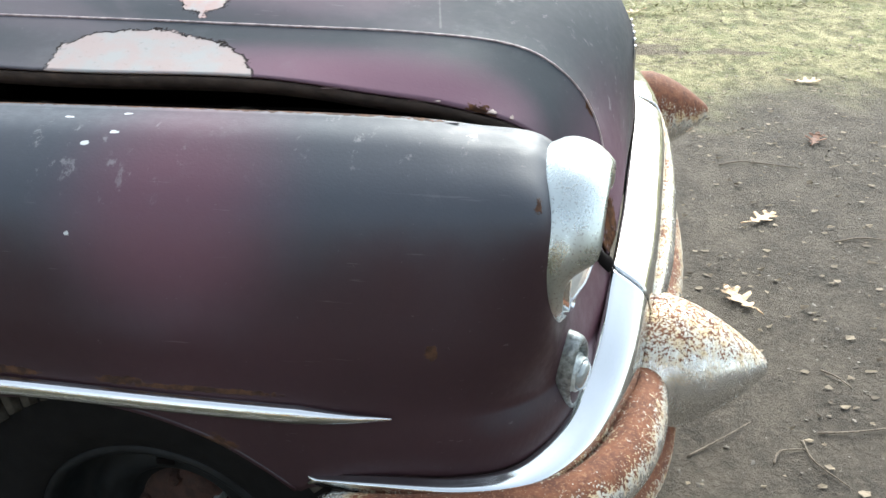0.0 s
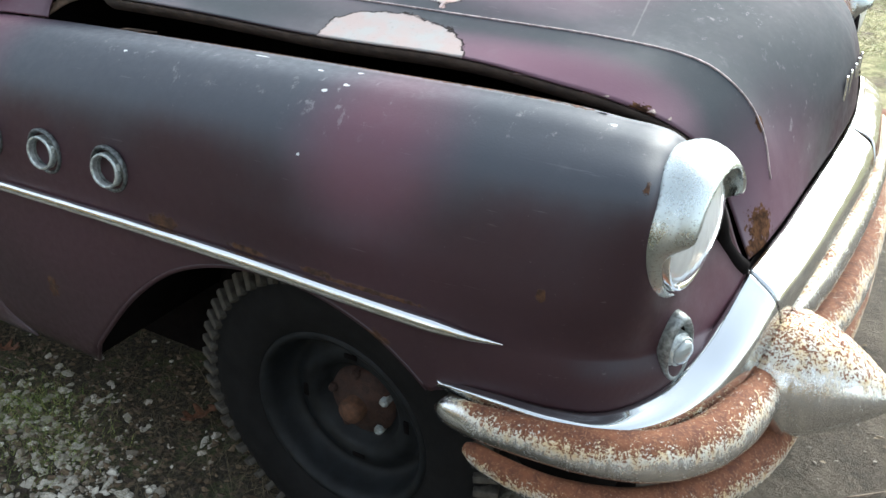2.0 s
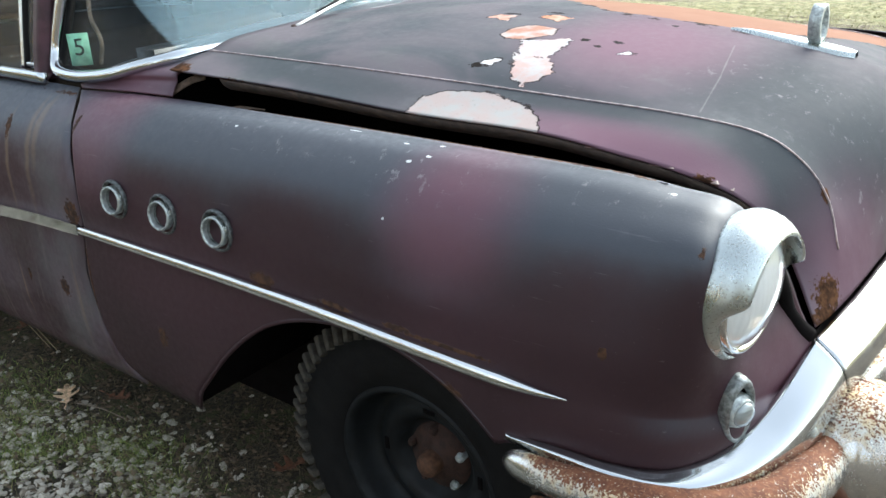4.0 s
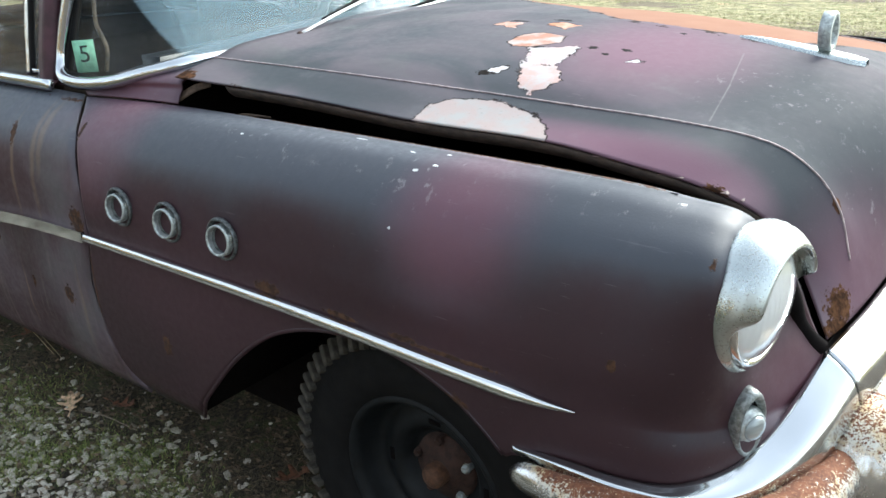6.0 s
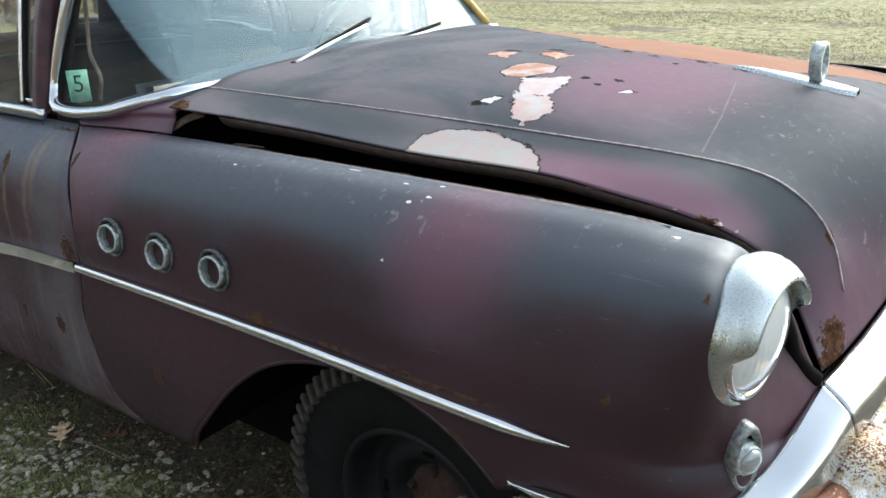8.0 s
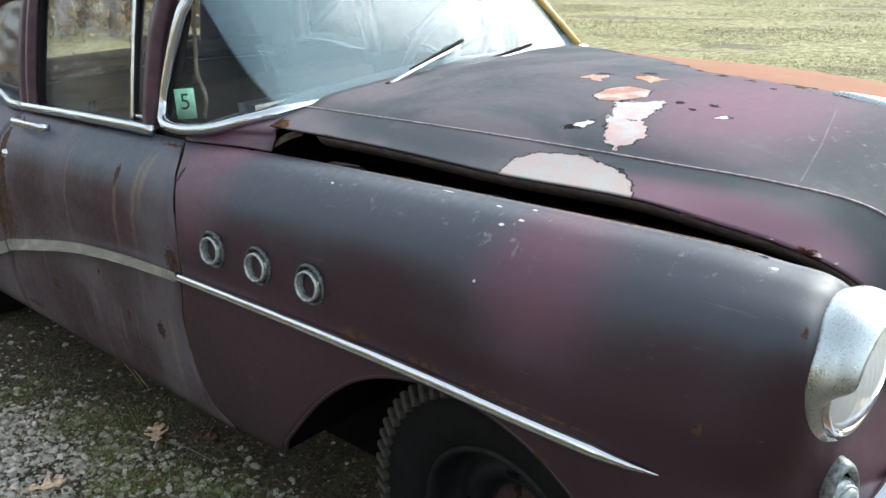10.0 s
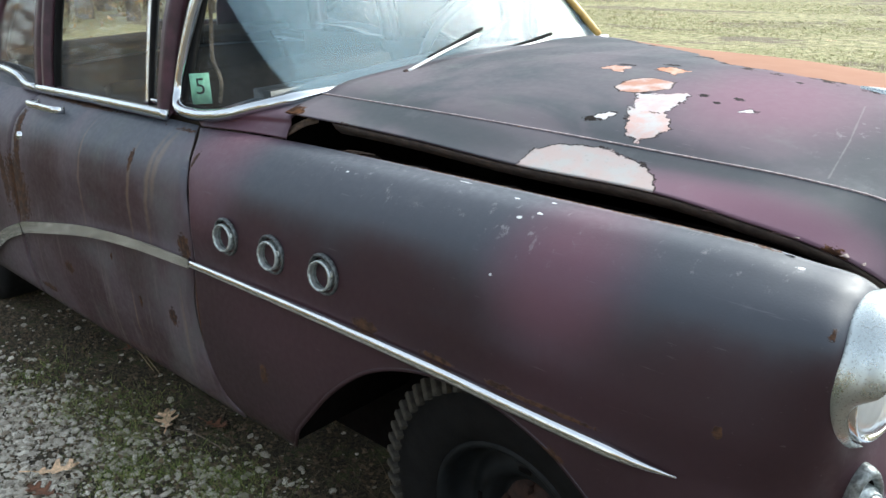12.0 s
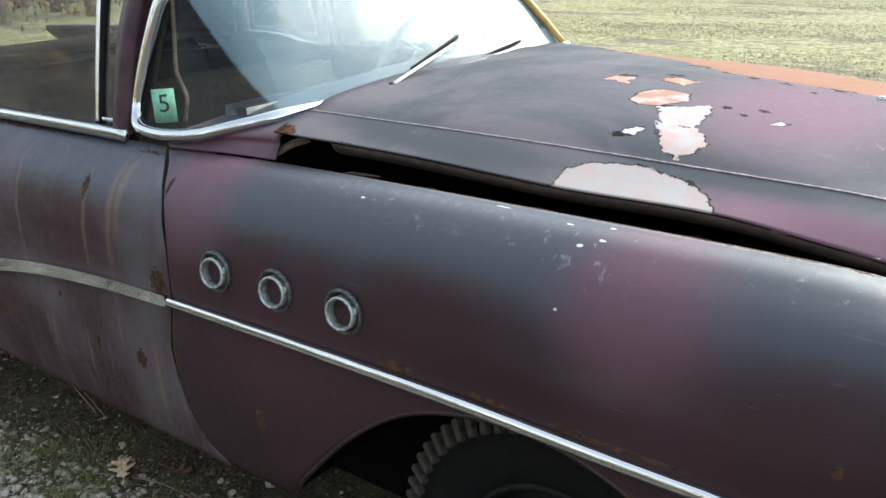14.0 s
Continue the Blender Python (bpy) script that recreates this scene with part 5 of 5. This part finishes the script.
def island_mix(name, colours, rough=0.85, bump=0.2, scale=80):
    """A colour of its own for every loose piece of a mesh."""
    n = Nodes(name)
    geo = n.t.nodes.new("ShaderNodeNewGeometry").outputs["Random Per Island"]
    ramp = n.t.nodes.new("ShaderNodeValToRGB")
    ramp.color_ramp.interpolation = "LINEAR"
    while len(ramp.color_ramp.elements) < len(colours):
        ramp.color_ramp.elements.new(0.5)
    for i, c in enumerate(colours):
        ramp.color_ramp.elements[i].position = i / (len(colours) - 1)
        ramp.color_ramp.elements[i].color = (*c, 1)
    n.put(ramp.inputs[0], geo)
    col = n.mix(n.step(n.noise(scale, 4.0), 0.3, 0.7, 0, 0.35), ramp.outputs[0], (0.06, 0.05, 0.04))
    return n.set(Base_Color=col, Roughness=rough, Normal=n.bump(n.noise(scale * 3), bump, 0.003))


ico = bmesh.new()
bmesh.ops.create_icosphere(ico, subdivisions=1, radius=1)
ICO_V = np.array([v.co[:] for v in ico.verts])
ICO_F = np.array([[v.index for v in f.verts] for f in ico.faces])
ico.free()


def pebbles(n, place, lo, hi):
    vs, fs = [], []
    for i in range(n):
        x, y = place()
        r = lo * (hi / lo) ** (rng.random() ** 1.6)
        a, b, c = r * rng.uniform(0.7, 1.35), r * rng.uniform(0.6, 1.0), r * rng.uniform(0.3, 0.6)
        p = ICO_V * (1 + rng.normal(0, 0.2, (len(ICO_V), 1))) * (a, b, c)
        t, k = rng.uniform(0, 6.28), rng.normal(0, 0.25)
        q = p.copy()
        q[:, 2] = p[:, 2] + p[:, 0] * k
        q[:, 0], q[:, 1] = q[:, 0] * math.cos(t) - p[:, 1] * math.sin(t), p[:, 0] * math.sin(t) + p[:, 1] * math.cos(t)
        fs.append(ICO_F + len(vs) * len(ICO_V))
        vs.append(q + (x, y, ground_height(x, y) + c * 0.35))
    return np.vstack(vs), np.vstack(fs)


def gravel_place():
    while True:
        x, y = rng.normal(-1.9, 1.3), rng.normal(-1.15, 0.55)
        if x > 0.1 or y > -0.4 or (x + 0.0) ** 2 + (y + 0.8) ** 2 < 0.16:
            continue
        edge = -1.01 + 0.18 * noise.noise((x * 1.7, 0.3, 0)) + 0.10 * (x + 1.2)
        d = 1 / (1 + math.exp((y - edge) / 0.07))
        d *= 0.35 + 0.65 * (noise.noise((x * 3.1, y * 3.1, 5)) > -0.12)
        if rng.random() < max(d, 0.022):
            return x, y


v, f = pebbles(22000, gravel_place, 0.0045, 0.017)
stuff("gravel", v, f, island_mix("pale_limestone_gravel", [(0.14, 0.12, 0.09), (0.56, 0.52, 0.43), (0.32, 0.29, 0.23), (0.78, 0.74, 0.63), (0.22, 0.18, 0.13), (0.62, 0.58, 0.48), (0.4, 0.37, 0.3)]), "pale limestone gravel chips in loose drifts", "gravel")
v, f = pebbles(4500, lambda: (rng.uniform(0.6, 3.6), rng.uniform(-1.0, 4.5)), 0.002, 0.008)
stuff("grit", v, f, island_mix("brown_grit", [(0.1, 0.085, 0.065), (0.25, 0.22, 0.18), (0.35, 0.31, 0.26)]), "fine grit strewn over bare dirt", "grit")


def blades(n, place, lo, hi, lean, width):
    vs, fs = [], []
    for i in range(n):
        x, y = place()
        h, a = rng.uniform(lo, hi), rng.uniform(0, 6.283)
        l = rng.normal(0, lean, 2) * h
        w = width * rng.uniform(0.6, 1.3)
        dx, dy = w * math.cos(a), w * math.sin(a)
        z = ground_height(x, y) - 0.002 if abs(x) < 7 and abs(y) < 9 else 0.0
        k = len(vs)
        vs += [(x - dx, y - dy, z), (x + dx, y + dy, z), (x + l[0] * 0.45 + dx * 0.7, y + l[1] * 0.45 + dy * 0.7, z + h * 0.6), (x + l[0] * 0.45 - dx * 0.7, y + l[1] * 0.45 - dy * 0.7, z + h * 0.6), (x + l[0], y + l[1], z + h * (0.9 if abs(l[0]) < h else 0.4))]
        fs += [(k, k + 1, k + 2, k + 3), (k + 3, k + 2, k + 4)]
    return vs, fs


def tuft_place(spots):
    def pick():
        cx, cy, r = spots[rng.integers(len(spots))]
        return rng.normal(cx, r), rng.normal(cy, r)
    return pick


v, f = blades(6000, tuft_place([(-1.42, -1.03, 0.07), (-1.15, -0.98, 0.07), (-0.98, -0.92, 0.06), (-1.6, -0.9, 0.08), (-1.25, -1.12, 0.06), (-2.1, -1.05, 0.1), (-1.75, -1.02, 0.07), (-0.8, -0.98, 0.08)]), 0.008, 0.035, 0.9, 0.0009)
stuff("green_grass", v, f, island_mix("thin_green_grass", [(0.1, 0.16, 0.03), (0.24, 0.32, 0.07), (0.38, 0.36, 0.13)]), "thin tufts of short green grass", "grass")
v, f = blades(7000, lambda: (rng.uniform(-3.4, -0.1), rng.normal(-0.85, 0.22)), 0.01, 0.05, 2.6, 0.0008)
stuff("dry_stems", v, f, island_mix("dry_dead_stems", [(0.05, 0.035, 0.02), (0.14, 0.11, 0.06), (0.22, 0.18, 0.11), (0.07, 0.05, 0.03)]), "matted dead grass stems and needles", "dry grass")


def litter(n, place, lo, hi):
    """Broken leaf pieces: bent five-sided scraps lying flat."""
    vs, fs = [], []
    for i in range(n):
        x, y = place()
        r, t = rng.uniform(lo, hi), rng.uniform(0, 6.283)
        tx, ty = rng.normal(0, 0.45, 2)
        k = len(vs)
        for j in range(5):
            a = t + j * 1.2566 + rng.normal(0, 0.2)
            q = r * rng.uniform(0.5, 1.2)
            dx, dy = q * math.cos(a), q * math.sin(a) * 0.7
            vs.append((x + dx, y + dy, ground_height(x, y) + 0.003 + abs(dx * tx + dy * ty)))
        fs.append(tuple(range(k, k + 5)))
    return vs, fs


v, f = litter(9000, lambda: (rng.uniform(-3.6, 0.1), rng.normal(-0.95, 0.3)), 0.003, 0.014)
stuff("leaf_litter", v, f, island_mix("brown_leaf_scraps", [(0.035, 0.024, 0.014), (0.1, 0.065, 0.035), (0.2, 0.14, 0.08), (0.055, 0.04, 0.022)]), "broken brown leaf scraps over damp ground", "leaf litter")
v, f = litter(2500, lambda: (rng.uniform(0.75, 3.8), rng.uniform(-1.2, 4.5)), 0.004, 0.018)
stuff("dry_leaf_scraps", v, f, island_mix("tan_leaf_scraps", [(0.08, 0.06, 0.04), (0.3, 0.24, 0.16), (0.2, 0.16, 0.11), (0.42, 0.34, 0.24)]), "tan leaf scraps on bare dirt", "leaf litter")


def field_place():
    while True:
        x = rng.uniform(-14, 5)
        y = 3.6 + 0.3 * max(0.0, x) + 20 * rng.random() ** 1.3
        if noise.noise((x * 0.3, y * 0.6, 2)) > -0.12 + rng.normal(0, 0.1):
            return x, y


v, f = blades(130000, field_place, 0.015, 0.045, 3.2, 0.0042)
stuff("winter_grass", v, f, island_mix("straw_winter_grass", [(0.26, 0.25, 0.09), (0.55, 0.5, 0.26), (0.28, 0.33, 0.11), (0.7, 0.63, 0.4), (0.16, 0.18, 0.06), (0.45, 0.42, 0.21)]), "straw-coloured winter grass field", "grass")

# oak leaves
LOBES = [(0.0, 0.0), (0.10, 0.03), (0.16, 0.02), (0.22, 0.13), (0.28, 0.15), (0.30, 0.06), (0.40, 0.06), (0.48, 0.27), (0.56, 0.29), (0.58, 0.11), (0.68, 0.08), (0.76, 0.22), (0.84, 0.2), (0.84, 0.07), (0.95, 0.06), (1.0, 0.0)]
leaf_tan = plain("dry_tan_oak_leaf", (0.68, 0.47, 0.29), 0.7, vary=0.3, scale=90, bump=0.4)
leaf_brown = plain("dark_brown_oak_leaf", (0.14, 0.06, 0.03), 0.75, vary=0.4, scale=90, bump=0.4)


def oak_leaf(x, y, size, turn, mat, label, curl=0.25, tilt=0, z=None):
    bm = bmesh.new()
    n = len(LOBES)
    rows = []
    for i, (a, w) in enumerate(LOBES):
        lift = curl * (a - 0.5) ** 2
        rows.append([((a - 0.5) * size, k * w * size, size * (lift + curl * 0.9 * (k * w) ** 2 * 4)) for k in (1, 0.45, 0, -0.45, -1)])
    grid(rows, bm)
    sweep([(-0.5 * size, 0, size * curl * 0.25), (-0.72 * size, 0.03 * size, size * (curl * 0.25 + 0.02))], ring(5, size * 0.012), bm=bm)
    bmesh.ops.remove_doubles(bm, verts=bm.verts, dist=0.0003)
    bmesh.ops.solidify(bm, geom=[q for q in bm.faces if len(q.verts) == 4], thickness=0.0006)
    ob = part("oak_leaf", bm, mat, None, label, category="leaf")
    ob["group"] = "fallen oak leaves"
    ob.matrix_world = pose(x, y, (ground_height(x, y) + 0.012) if z is None else z, tilt, 0, turn)
    return ob


oak_leaf(-1.42, -0.88, 0.135, 150, leaf_tan, "dry tan oak leaf lying on moss", 0.3)
oak_leaf(-1.27, -0.79, 0.10, 20, leaf_brown, "curled dark brown oak leaf under the sill", 0.5)
oak_leaf(-1.43, -1.24, 0.14, 60, leaf_tan, "dry tan oak leaf lying on gravel", 0.35)
oak_leaf(-1.35, -1.31, 0.12, 200, leaf_brown, "curled dark brown oak leaf on gravel", 0.4)
oak_leaf(-2.03, -0.70, 0.10, 100, leaf_brown, "withered oak leaf under the sill", 0.5)
oak_leaf(1.14, 0.50, 0.15, 120, leaf_tan, "dry tan oak leaf on bare dirt", 0.3)
oak_leaf(1.29, 1.04, 0.14, 40, leaf_tan, "pale dry oak leaf on bare dirt", 0.2)
oak_leaf(1.75, 2.58, 0.15, 10, leaf_tan, "pale dry oak leaf on bare dirt", 0.2)
oak_leaf(1.62, 1.78, 0.15, 70, leaf_brown, "dark wet oak leaf on bare dirt", 0.3)
oak_leaf(-0.55, -0.72, 0.12, 250, leaf_brown, "brown oak leaf beside the tyre", 0.5)
for i in range(16):
    oak_leaf(rng.uniform(-8, 2.5), rng.uniform(3.5, 12), 0.14, rng.uniform(0, 360), leaf_tan if i % 3 else leaf_brown, "dry oak leaf on winter grass", 0.3)

# twigs
bark = plain("grey_twig_bark", (0.2, 0.16, 0.12), 0.85, vary=0.4, scale=120, bump=0.4)
for pts in (((0.93, -0.19), (1.02, -0.12), (1.09, -0.05)), ((1.12, -0.19), (1.14, -0.15), (1.20, -0.13)), ((1.20, -0.10), (1.21, -0.17), (1.27, -0.245)), ((1.24, -0.07), (1.33, -0.06), (1.46, -0.02)),
            ((1.30, 0.18), (1.33, 0.15), (1.36, 0.11)), ((1.5, 0.9), (1.6, 0.93), (1.75, 0.9)), ((1.2, 1.5), (1.3, 1.53), (1.5, 1.5)), ((-1.5, -0.93), (-1.3, -0.86), (-1.12, -0.84)), ((-1.55, -1.05), (-1.4, -0.98), (-1.3, -0.93))):
    path = [(x, y, ground_height(x, y) + 0.004 + 0.004 * (i == 1)) for i, (x, y) in enumerate(pts)]
    part("twig", sweep(curve(path, 14), ring(6, 0.0028), size=lambda u: 1 - 0.5 * u), bark, None, "thin grey fallen twig on the ground", category="twig")
    bpy.context.scene.collection.objects[-1]["group"] = "fallen twigs"
straw = plain("dry_straw", (0.4, 0.33, 0.2), 0.8)
for x, top in ((-1.80, 0.31), (-1.74, 0.31)):
    part("dry_weed", sweep(curve([(x, -0.73, 0.0), (x + 0.01, -0.80, 0.15), (x - 0.005, -0.885, top - 0.005)], 12), ring(5, 0.0013)), straw, None, "dry weed stem leaning on the door sill", category="weed")

# ---- woods beyond the field, and added trees out of view ----
trunk_mat = plain("grey_brown_bark", (0.11, 0.085, 0.06), 0.9, vary=0.4, scale=9, bump=0.6)
vs, fs = [], []


def limb(a, b, r0, r1):
    a, b = np.array(a), np.array(b)
    d = (b - a) / np.linalg.norm(b - a)
    s1 = np.cross(d, (0.31, 0.95, 0.1))
    s1 /= np.linalg.norm(s1)
    s2 = np.cross(d, s1)
    k = len(vs)
    for p, r in ((a, r0), (b, r1)):
        for j in range(6):
            t = j * math.pi / 3
            vs.append(p + r * (s1 * math.cos(t) + s2 * math.sin(t)))
    for j in range(6):
        fs.append((k + j, k + (j + 1) % 6, k + 6 + (j + 1) % 6, k + 6 + j))


spots = [(-17 - 26 * rng.random() ** 1.5, rng.uniform(1, 34)) for i in range(95)] + [(rng.uniform(-30, 25), rng.uniform(44, 60)) for i in range(60)]
# unseen trees added behind the camera to dim the near side and its reflections
spots += [(rng.uniform(-40, 25), rng.uniform(-32, -13)) for i in range(110)] + [(rng.uniform(-46, -28), rng.uniform(-30, 6)) for i in range(40)]
leafv, leaff = [], []
for x, y in spots:
    h, r = rng.uniform(8, 15), rng.uniform(0.10, 0.24)
    lean = rng.normal(0, 0.5, 2)
    top = (x + lean[0], y + lean[1], h)
    limb((x, y, -0.1), top, r, r * 0.25)
    for j in range(9):
        u = rng.uniform(0.25, 0.95)
        p = np.array((x, y, 0)) * (1 - u) + np.array(top) * u
        q = p + np.array((*rng.normal(0, 1.4, 2), rng.uniform(0.4, 2.2)))
        limb(p, q, r * 0.35 * (1 - u * 0.6), 0.012)
        for k in range(2):
            limb(q * 0.5 + p * 0.5, q + rng.normal(0, 0.8, 3), r * 0.12, 0.008)
    # brush behind the camera is made taller, to block light from there
    for j in range(700 if x < -16 and y > 0 else 160 if y < -12 else 50):
        p = np.array((x, y, 0)) + (*rng.normal(0, 1.6, 2), abs(rng.normal(1.2, 1.6)) * (2.2 if y < -12 else 1.0))
        a, b = rng.normal(0, 0.035 if y > 0 else 0.2, 3) + (0, 0, 0.05), rng.normal(0, 0.03 if y > 0 else 0.2, 3)
        k = len(leafv)
        leafv += [p, p + a, p + a + b, p + b]
        leaff.append((k, k + 1, k + 2, k + 3))
stuff("far_woods", vs, fs, trunk_mat, "bare winter woods beyond the field, with added unseen trees behind the camera", "woods", True)
stuff("woodland_brush", leafv, leaff, island_mix("russet_undergrowth", [(0.3, 0.15, 0.05), (0.42, 0.25, 0.09), (0.12, 0.13, 0.05), (0.22, 0.13, 0.06), (0.5, 0.32, 0.12)]), "russet leaves and brush at the woods' edge, part of it added unseen behind the camera", "undergrowth")
